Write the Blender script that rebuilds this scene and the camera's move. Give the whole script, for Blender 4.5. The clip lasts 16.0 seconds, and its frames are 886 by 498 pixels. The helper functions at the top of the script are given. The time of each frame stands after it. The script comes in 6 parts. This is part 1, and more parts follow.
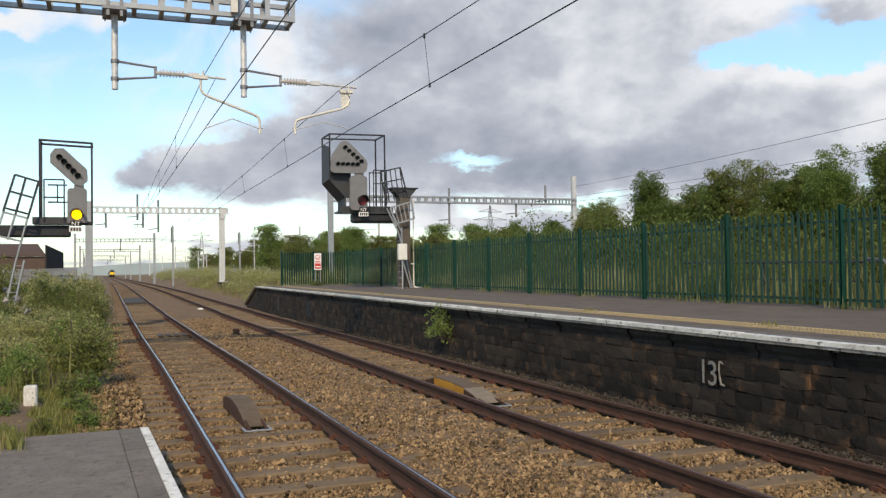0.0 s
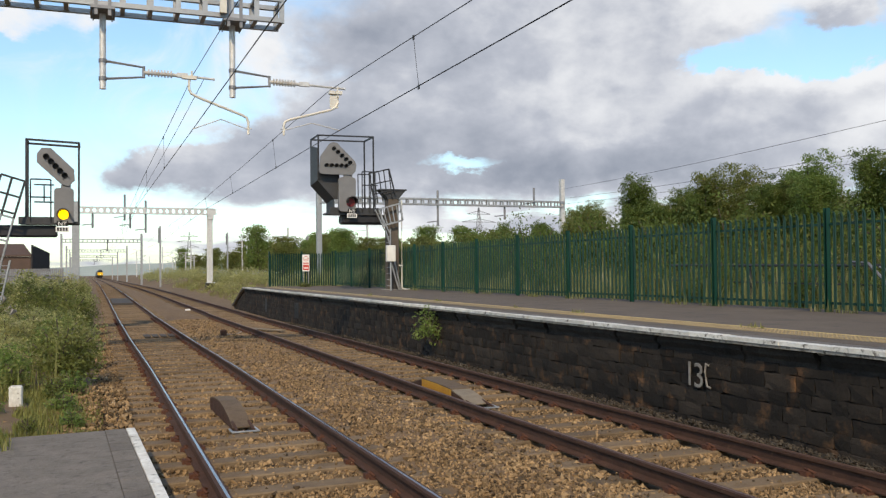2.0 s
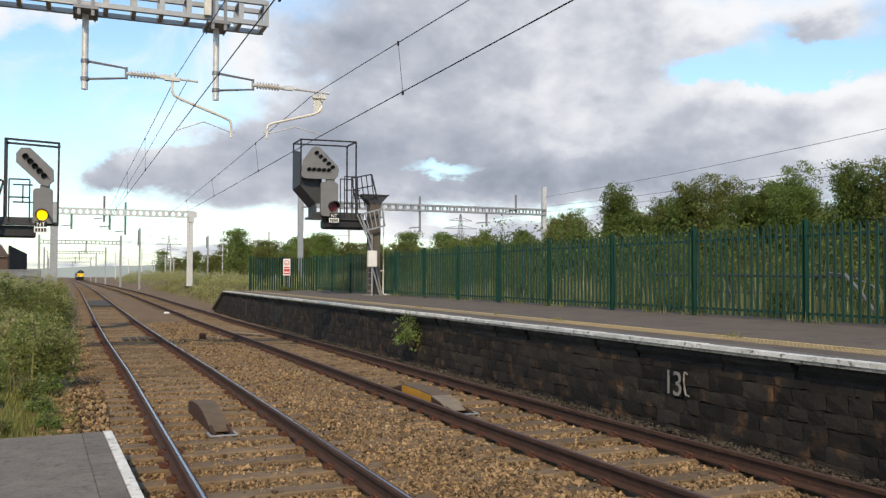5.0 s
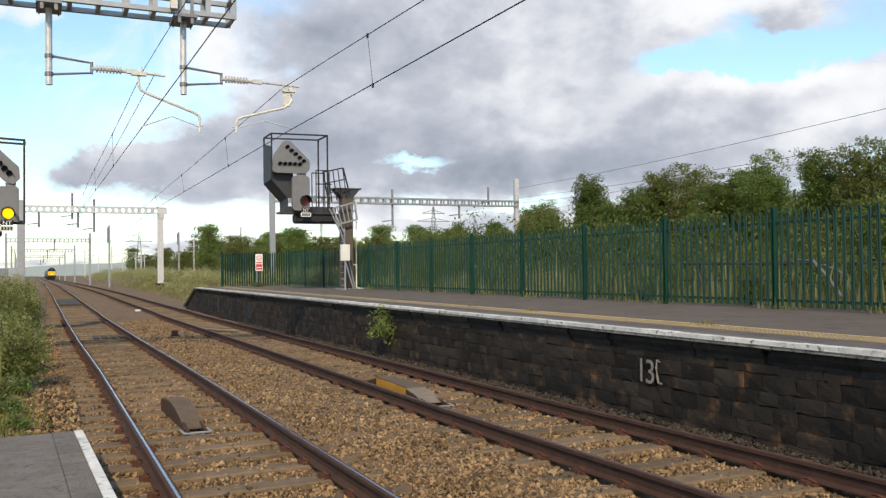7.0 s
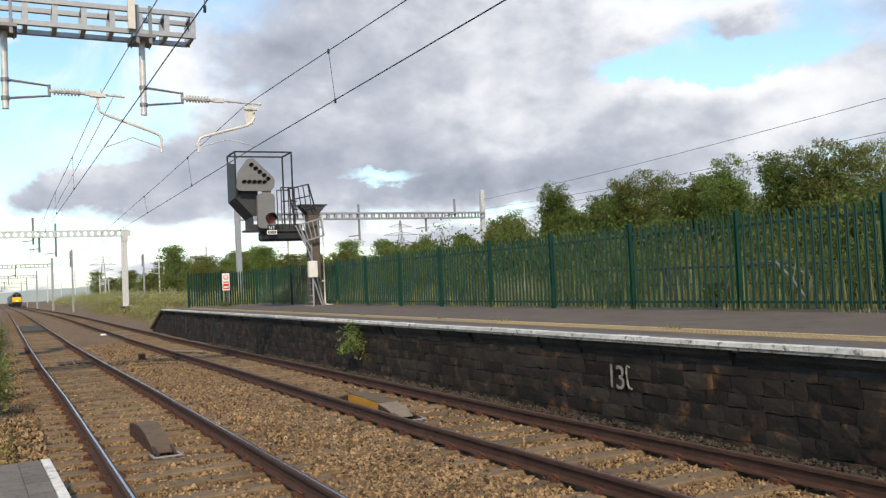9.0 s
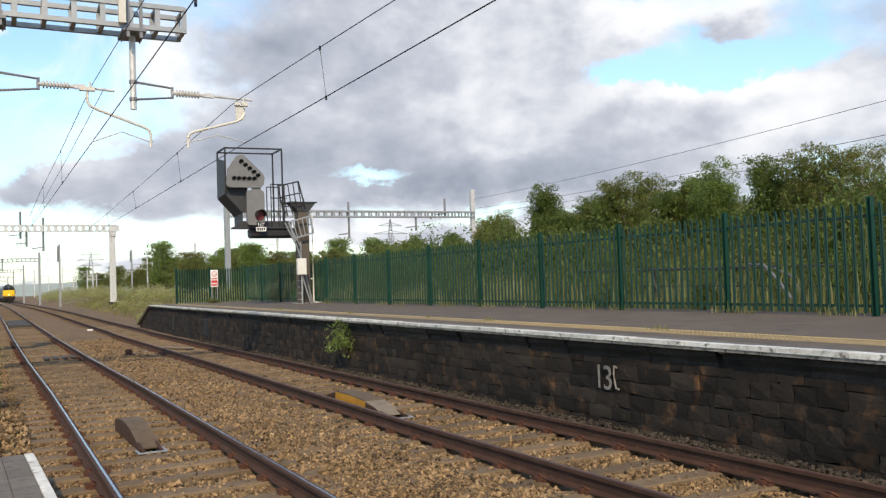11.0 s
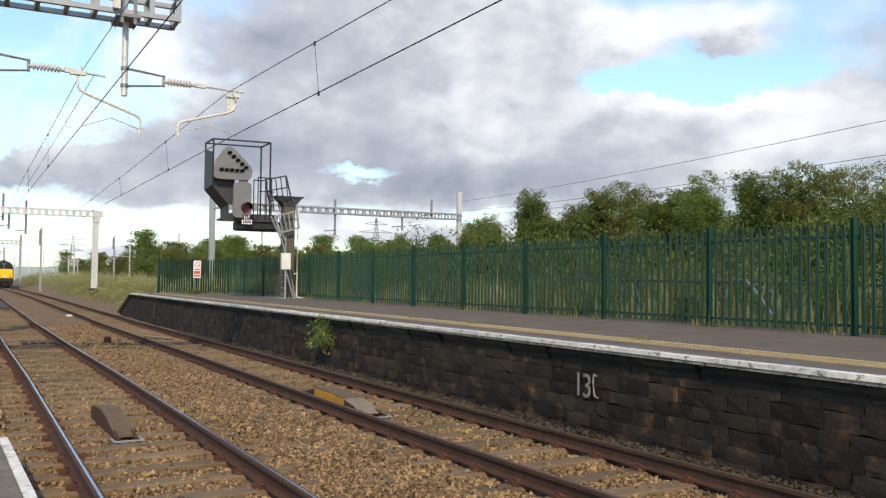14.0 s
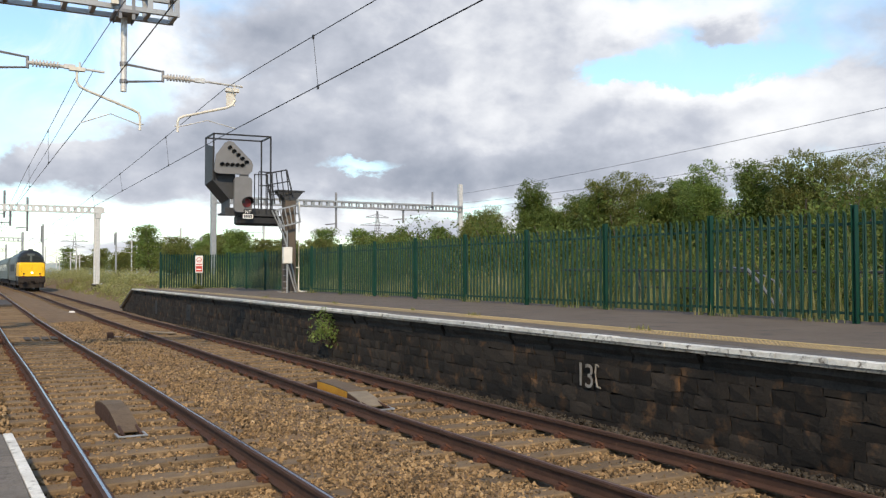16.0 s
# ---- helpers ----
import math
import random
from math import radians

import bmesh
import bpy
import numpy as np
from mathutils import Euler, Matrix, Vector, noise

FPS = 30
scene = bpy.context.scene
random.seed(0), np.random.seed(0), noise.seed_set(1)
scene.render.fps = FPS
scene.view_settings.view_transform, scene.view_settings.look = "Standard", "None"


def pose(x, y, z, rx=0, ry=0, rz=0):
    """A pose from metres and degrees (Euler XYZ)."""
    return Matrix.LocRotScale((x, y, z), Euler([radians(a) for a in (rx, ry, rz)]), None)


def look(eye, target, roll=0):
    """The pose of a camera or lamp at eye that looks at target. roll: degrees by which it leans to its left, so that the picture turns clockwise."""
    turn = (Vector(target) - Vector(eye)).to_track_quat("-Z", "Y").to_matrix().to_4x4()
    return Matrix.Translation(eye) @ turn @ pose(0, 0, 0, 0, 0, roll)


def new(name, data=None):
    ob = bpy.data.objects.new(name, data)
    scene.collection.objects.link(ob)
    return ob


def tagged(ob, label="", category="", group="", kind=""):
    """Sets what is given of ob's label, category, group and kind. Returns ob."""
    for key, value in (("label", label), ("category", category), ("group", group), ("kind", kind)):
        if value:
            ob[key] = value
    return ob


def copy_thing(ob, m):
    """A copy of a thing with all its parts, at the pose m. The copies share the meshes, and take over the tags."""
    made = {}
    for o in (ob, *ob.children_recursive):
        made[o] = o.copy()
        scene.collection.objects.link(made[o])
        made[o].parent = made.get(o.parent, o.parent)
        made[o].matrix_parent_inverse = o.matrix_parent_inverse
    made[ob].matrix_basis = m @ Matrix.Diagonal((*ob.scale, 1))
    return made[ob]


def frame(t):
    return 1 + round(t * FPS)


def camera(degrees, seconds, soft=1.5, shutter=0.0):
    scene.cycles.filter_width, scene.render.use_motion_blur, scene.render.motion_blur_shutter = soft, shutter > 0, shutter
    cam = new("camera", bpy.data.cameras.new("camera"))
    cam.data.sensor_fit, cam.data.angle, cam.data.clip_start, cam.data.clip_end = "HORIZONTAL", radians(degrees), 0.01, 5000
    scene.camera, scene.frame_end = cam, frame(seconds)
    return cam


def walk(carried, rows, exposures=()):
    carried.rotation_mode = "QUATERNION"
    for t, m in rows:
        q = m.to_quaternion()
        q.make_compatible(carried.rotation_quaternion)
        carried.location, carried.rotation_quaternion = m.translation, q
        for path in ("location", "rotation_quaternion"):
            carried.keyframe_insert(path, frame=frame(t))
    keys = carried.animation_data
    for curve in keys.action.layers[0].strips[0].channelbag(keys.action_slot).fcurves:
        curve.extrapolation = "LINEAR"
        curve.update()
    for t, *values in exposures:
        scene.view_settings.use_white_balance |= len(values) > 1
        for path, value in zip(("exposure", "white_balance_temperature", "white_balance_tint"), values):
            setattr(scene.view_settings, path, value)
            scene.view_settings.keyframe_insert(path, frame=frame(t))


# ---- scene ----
# ---------------------------------------------------------------- camera
H = 1.75
cam = camera(54.0, 16.0, soft=1.3)
# seconds, place, yaw, pitch, lean
PATH = [
    (0.0, 0.000, 0.000, 1.750, -20.85, 1.38, -0.85), (0.5, -0.008, -0.007, 1.746, -21.01, 1.40, -0.75),
    (1.0, -0.006, -0.008, 1.752, -21.31, 1.49, -0.93), (1.5, -0.005, -0.016, 1.749, -21.53, 1.65, -0.59),
    (2.0, -0.002, -0.017, 1.745, -21.61, 1.50, -0.61), (2.5, -0.005, -0.006, 1.747, -21.85, 1.36, -0.31),
    (3.0, -0.010, -0.010, 1.755, -21.85, 1.63, -0.20), (3.5, -0.007, -0.009, 1.753, -22.04, 1.82, -0.07),
    (4.0, -0.012, -0.024, 1.754, -22.35, 1.96, -0.33), (4.5, -0.014, -0.028, 1.748, -22.57, 1.95, -0.10),
    (7.0, 0.001, -0.019, 1.734, -24.59, 1.42, -0.77), (7.5, 0.010, -0.014, 1.736, -25.25, 1.72, -1.89),
    (8.0, 0.000, -0.019, 1.738, -26.67, 1.74, -1.92), (8.5, 0.000, -0.032, 1.737, -26.64, 2.20, -2.77),
    (11.0, 0.011, -0.023, 1.721, -27.41, 2.13, -2.02), (11.5, -0.003, -0.033, 1.723, -26.45, 2.40, -1.60),
    (12.0, -0.004, -0.039, 1.720, -26.85, 2.70, -0.63), (12.5, -0.015, -0.043, 1.719, -27.48, 2.46, -0.09),
    (13.0, -0.011, -0.040, 1.731, -28.53, 2.50, 0.17), (13.5, -0.014, -0.031, 1.724, -28.36, 2.41, 0.57),
    (14.0, -0.006, -0.027, 1.722, -28.41, 2.21, 0.54), (14.5, 0.002, -0.019, 1.724, -28.31, 2.14, 0.37),
    (15.0, -0.009, -0.034, 1.724, -28.34, 2.50, 0.04), (15.5, -0.003, -0.028, 1.722, -28.53, 2.08, -0.53),
    (16.0, -0.005, -0.038, 1.720, -28.31, 1.70, -0.10)]
walk(cam, [(t, pose(x, y, z, 90 + p, 0, w) @ pose(0, 0, 0, 0, 0, r)) for t, x, y, z, w, p, r in PATH], [(0.0, 0.0), (4.5, 0.04), (7.0, 0.13), (16.0, 0.2)])

# ---------------------------------------------------------------- world and sun
SUN_EL, SUN_AZ = 36.0, 204.0      # azimuth clockwise from the line of the track


def sky_world():
    w = bpy.data.worlds.new("sky")
    w.use_nodes = True
    scene.world = w
    nt = w.node_tree
    nt.nodes.clear()
    N, L = nt.nodes.new, nt.links.new

    def m(op, a, b=0.0, c=0.0):
        n = N("ShaderNodeMath")
        n.operation = op
        for k, v in enumerate((a, b, c)):
            if isinstance(v, (int, float)):
                n.inputs[k].default_value = v
            else:
                L(v, n.inputs[k])
        return n.outputs[0]

    def ss(v, lo, hi):
        n = N("ShaderNodeMapRange")
        n.interpolation_type = "SMOOTHSTEP"
        L(v, n.inputs[0])
        n.inputs[1].default_value, n.inputs[2].default_value = lo, hi
        return n.outputs[0]

    co = N("ShaderNodeTexCoord").outputs["Generated"]
    sep = N("ShaderNodeSeparateXYZ")
    L(co, sep.inputs[0])
    x, y, z = sep.outputs
    el0 = m("ARCSINE", z)
    az0 = m("ARCTAN2", x, y)
    el, az = el0, az0
    def field(kx, ky):
        cv = N("ShaderNodeCombineXYZ")
        L(m("MULTIPLY", az0, kx), cv.inputs[0])
        L(m("MULTIPLY", el0, ky), cv.inputs[1])
        return cv.outputs[0]

    puffy, flat = field(1.0, 1.45), field(1.0, 5.0)

    def fbm(scale, off, detail=7, rough=0.55, dist=0.3, vec=puffy):
        mp = N("ShaderNodeMapping")
        L(vec, mp.inputs[0])
        mp.inputs["Location"].default_value = off
        n = N("ShaderNodeTexNoise")
        L(mp.outputs[0], n.inputs["Vector"])
        n.inputs["Scale"].default_value, n.inputs["Detail"].default_value = scale, detail
        n.inputs["Roughness"].default_value, n.inputs["Distortion"].default_value = rough, dist
        return n.outputs["Fac"]

    # ragged outlines: the banks are displaced by finer billows
    wa, wb = fbm(9.0, (5.1, 2.2, 7), 8, 0.6, 0.2), fbm(11.0, (1.3, 8.2, 2), 8, 0.6, 0.2)
    az = m("MULTIPLY_ADD", m("SUBTRACT", wa, 0.5), 0.16, az0)
    el = m("MULTIPLY_ADD", m("SUBTRACT", wb, 0.5), 0.075, el0)
    big = fbm(4.0, (0.4, 0.1, 0), 6, 0.5, 0.2)
    mid = fbm(9.0, (2.4, 1.7, 3), 8, 0.55, 0.2)
    # billows lit from above: each lump against the same lump a little higher
    lit = m("ADD", m("SUBTRACT", fbm(7.0, (3.1, 0.7, 5), 6, 0.5, 0.25), fbm(7.0, (3.05, 0.76, 5), 6, 0.5, 0.25)),
            m("MULTIPLY", m("SUBTRACT", fbm(19.0, (1.1, 4.7, 5), 5, 0.55, 0.2), fbm(19.0, (1.08, 4.725, 5), 5, 0.55, 0.2)), 0.6))
    streak = fbm(6.0, (0.6, 2.3, 4), 6, 0.5, 0.1, flat)

    def lobe(a, e, ra, re):
        """A soft cloud bank or gap round azimuth a and elevation e, in degrees."""
        da = m("DIVIDE", m("SUBTRACT", az, radians(a)), radians(ra))
        de = m("DIVIDE", m("SUBTRACT", el, radians(e)), radians(re))
        r = m("ADD", m("MULTIPLY", da, da), m("MULTIPLY", de, de))
        return m("DIVIDE", 1.0, m("ADD", 1.0, m("MULTIPLY", r, r)))

    low = ss(el0, 0.11, 0.05)
    cover = m("MULTIPLY_ADD", big, 0.7, 0.02)
    for a, e, ra, re, k in CLOUDS:
        cover = m("MULTIPLY_ADD", lobe(a, e, ra, re), k, cover)
    cover = m("MULTIPLY_ADD", m("SUBTRACT", mid, 0.5), 0.7, cover)
    cover = m("MULTIPLY_ADD", m("MULTIPLY", m("SUBTRACT", streak, 0.46), low), 2.6, cover)
    alpha = ss(cover, 0.30, 0.66)
    # thick parts of a cloud are grey below and bright at the edge
    dark = m("MULTIPLY_ADD", big, 0.26, 0.37)
    for a, e, ra, re, k in GREYS:
        dark = m("MULTIPLY_ADD", lobe(a, e, ra, re), k, dark)
    dark = m("MULTIPLY_ADD", m("SUBTRACT", mid, 0.5), 0.14, dark)
    dark = m("MULTIPLY_ADD", lit, -0.65, dark)
    dark = m("MULTIPLY_ADD", m("MULTIPLY", m("SUBTRACT", streak, 0.5), low), 0.8, dark)
    shade = ss(dark, 0.0, 1.05)
    ramp = N("ShaderNodeValToRGB")
    L(shade, ramp.inputs[0])
    ramp.color_ramp.elements[0].color = (0.90, 0.91, 0.93, 1)
    ramp.color_ramp.elements[1].color = (0.28, 0.315, 0.39, 1)
    e = ramp.color_ramp.elements.new(0.5)
    e.color = (0.52, 0.548, 0.62, 1)
    sky = N("ShaderNodeTexSky")
    sky.sky_type = "NISHITA"
    sky.sun_disc = False
    sky.sun_elevation, sky.sun_rotation = radians(SUN_EL), radians(SUN_AZ)
    sky.air_density, sky.dust_density, sky.ozone_density = 1.2, 0.4, 1.5
    sc = N("ShaderNodeMix")
    sc.data_type, sc.blend_type = "RGBA", "MULTIPLY"
    sc.inputs[0].default_value = 1
    L(sky.outputs[0], sc.inputs[6])
    sc.inputs[7].default_value = (SKY * 0.85, SKY * 0.99, SKY * 1.07, 1)
    # thin high veil, torn into wisps, and some haze at the horizon
    wisp = ss(fbm(5.0, (7, 3, 1), 8, 0.6, 0.9), 0.42, 0.72)
    veil = m("ADD", m("MULTIPLY", ss(el0, 0.11, 0.0), 0.22), 0.06)
    for a, e, ra, re, k in WISPS:
        veil = m("MULTIPLY_ADD", m("MULTIPLY", lobe(a, e, ra, re), wisp), k, veil)
    mv = N("ShaderNodeMix")
    mv.data_type = "RGBA"
    L(m("MINIMUM", veil, 0.85), mv.inputs[0])
    L(sc.outputs[2], mv.inputs[6])
    mv.inputs[7].default_value = (0.90, 0.95, 1.0, 1)
    mx = N("ShaderNodeMix")
    mx.data_type = "RGBA"
    L(alpha, mx.inputs[0])
    L(mv.outputs[2], mx.inputs[6])
    L(ramp.outputs[0], mx.inputs[7])
    bg = N("ShaderNodeBackground")
    L(mx.outputs[2], bg.inputs[0])
    bg.inputs[1].default_value = 1.0
    L(bg.outputs[0], N("ShaderNodeOutputWorld").inputs[0])


SKY = 0.172
# azimuth and elevation in degrees of banks (+) and gaps (-): half widths, weight
CLOUDS = [(27, 12.5, 13, 6.5, 0.55), (6.2, 6.7, 7, 1.25, 0.75), (15, 8.5, 5, 2.0, 0.35), (36, 8.6, 15, 3.0, 0.55), (2, 13, 8.5, 4.5, -0.55), (-5, 8, 5, 5, -0.4), (43, 12.9, 4.5, 0.95, -1.2), (48.5, 13.0, 3, 0.6, -0.5),
          (23.2, 7.2, 4.5, 0.6, -0.6), (42, 16.5, 6, 1.4, 0.1), (50, 10.3, 8, 2.0, 0.45), (46.8, 14.9, 2.4, 0.8, 0.35), (30, 2.2, 40, 1.6, -0.12), (31, 17, 6, 4, 0.25), (-3.5, 14.8, 6, 1.0, 0.75), (9, 14.2, 2.2, 1.8, 0.4)]
GREYS = [(6.0, 6.3, 7, 1.2, 0.10), (18, 11.5, 7, 4.0, 0.18), (14, 8.5, 4, 2.0, 0.12), (32.4, 10.6, 4.5, 1.8, -0.15), (33, 7.0, 11, 1.4, 0.22), (45, 11.6, 5, 0.8, -0.35), (52, 10.0, 6, 2.5, -0.22), (2, 14, 8, 5, -0.5),
         (8, 3.2, 12, 1.4, -0.34), (43, 16.5, 6, 1.5, -0.45), (46.8, 14.7, 2.2, 0.7, 0.12), (27, 6.0, 5, 0.8, 0.12), (26, 3.5, 16, 1.4, -0.15), (-3.5, 14.8, 6, 1.4, -0.5), (9, 14, 3, 2.5, -0.3), (30, 17, 6, 2.0, -0.12)]
WISPS = [(-5, 14, 8, 2.5, 1.3), (9, 12, 5, 5, 0.9), (42, 15.6, 5, 1.6, 1.6), (23, 7.0, 5, 0.9, 0.6), (2, 9, 8, 3, 0.3)]
sky_world()
sun = new("sun", bpy.data.lights.new("sun", "SUN"))
sun.data.energy, sun.data.angle, sun.data.color = 3.5, radians(1.0), (1.0, 0.80, 0.54)
sun.matrix_world = look((math.sin(radians(SUN_AZ)) * math.cos(radians(SUN_EL)) * 60, math.cos(radians(SUN_AZ)) * math.cos(radians(SUN_EL)) * 60,
                         math.sin(radians(SUN_EL)) * 60), (0, 0, 0))

# ---------------------------------------------------------------- materials


def mat(name, a, b=None, scale=3.0, rough=0.8, metal=0.0, bump=0.3, fine=40.0, vary=0.0, speck=None, spots=0.5, coat=0.0):
    """Two colours mixed by coarse and fine noise, with relief; vary: lightness from piece to piece; speck: a third colour in patches."""
    mt = bpy.data.materials.new(name)
    mt.use_nodes = True
    nt = mt.node_tree
    N, L = nt.nodes.new, nt.links.new
    bs = nt.nodes["Principled BSDF"]
    b = b or tuple(c * 0.7 for c in a)
    co = N("ShaderNodeTexCoord").outputs["Object"]
    geo = N("ShaderNodeNewGeometry").outputs["Position"]

    def ns(s, d=6, vec=geo):
        n = N("ShaderNodeTexNoise")
        L(vec, n.inputs["Vector"])
        n.inputs["Scale"].default_value, n.inputs["Detail"].default_value, n.inputs["Roughness"].default_value = s, d, 0.62
        return n.outputs["Fac"]

    n1, n2 = ns(scale), ns(fine, 4)
    ad = N("ShaderNodeMath")
    ad.operation = "MULTIPLY_ADD"
    L(n2, ad.inputs[0])
    ad.inputs[1].default_value = 0.5
    L(n1, ad.inputs[2])
    mr = N("ShaderNodeMapRange")
    L(ad.outputs[0], mr.inputs[0])
    mr.inputs[1].default_value, mr.inputs[2].default_value = 0.5, 1.0
    mix = N("ShaderNodeMix")
    mix.data_type = "RGBA"
    L(mr.outputs[0], mix.inputs[0])
    mix.inputs[6].default_value, mix.inputs[7].default_value = (*a, 1), (*b, 1)
    out = mix.outputs[2]
    if speck:
        n3 = ns(scale * 2.3, 8)
        m3 = N("ShaderNodeMapRange")
        L(n3, m3.inputs[0])
        m3.inputs[1].default_value, m3.inputs[2].default_value = spots, spots + 0.12
        x3 = N("ShaderNodeMix")
        x3.data_type = "RGBA"
        L(m3.outputs[0], x3.inputs[0])
        L(out, x3.inputs[6])
        x3.inputs[7].default_value = (*speck, 1)
        out = x3.outputs[2]
    if vary:
        rnd = N("ShaderNodeObjectInfo").outputs["Random"]
        isl = N("ShaderNodeNewGeometry").outputs["Random Per Island"]
        s = N("ShaderNodeMath")
        L(rnd, s.inputs[0])
        L(isl, s.inputs[1])
        f = N("ShaderNodeMath")
        f.operation = "FRACT"
        L(s.outputs[0], f.inputs[0])
        v = N("ShaderNodeMapRange")
        L(f.outputs[0], v.inputs[0])
        v.inputs[3].default_value, v.inputs[4].default_value = 1 - vary, 1 + vary
        hs = N("ShaderNodeHueSaturation")
        L(v.outputs[0], hs.inputs["Value"])
        L(out, hs.inputs["Color"])
        out = hs.outputs[0]
    L(out, bs.inputs["Base Color"])
    rr = N("ShaderNodeMapRange")
    L(n2, rr.inputs[0])
    rr.inputs[3].default_value, rr.inputs[4].default_value = max(rough - 0.12, 0.05), min(rough + 0.12, 1)
    L(rr.outputs[0], bs.inputs["Roughness"])
    bs.inputs["Metallic"].default_value = metal
    bs.inputs["Specular IOR Level"].default_value = 0.35
    if bump:
        bp = N("ShaderNodeBump")
        bp.inputs["Strength"].default_value, bp.inputs["Distance"].default_value = bump, 0.03
        L(ad.outputs[0], bp.inputs["Height"])
        L(bp.outputs[0], bs.inputs["Normal"])
    return mt


def leaf_mat(name, a, b, c):
    """Foliage: colour from clump to clump and leaf to leaf, some light through the blade."""
    mt = mat(name, a, b, 0.9, 0.55, 0, 0, 9.0, 0.35, c, 0.56)
    nt = mt.node_tree
    bs = nt.nodes["Principled BSDF"]
    tr = nt.nodes.new("ShaderNodeBsdfTranslucent")
    nt.links.new(bs.inputs["Base Color"].links[0].from_socket, tr.inputs[0])
    mx = nt.nodes.new("ShaderNodeMixShader")
    mx.inputs[0].default_value = 0.48
    nt.links.new(bs.outputs[0], mx.inputs[1])
    nt.links.new(tr.outputs[0], mx.inputs[2])
    nt.links.new(mx.outputs[0], nt.nodes["Material Output"].inputs[0])
    return mt


def glow(name, c, k):
    mt = bpy.data.materials.new(name)
    mt.use_nodes = True
    bs = mt.node_tree.nodes["Principled BSDF"]
    bs.inputs["Base Color"].default_value = (*c, 1)
    bs.inputs["Emission Color"].default_value = (*c, 1)
    bs.inputs["Emission Strength"].default_value = k
    return mt


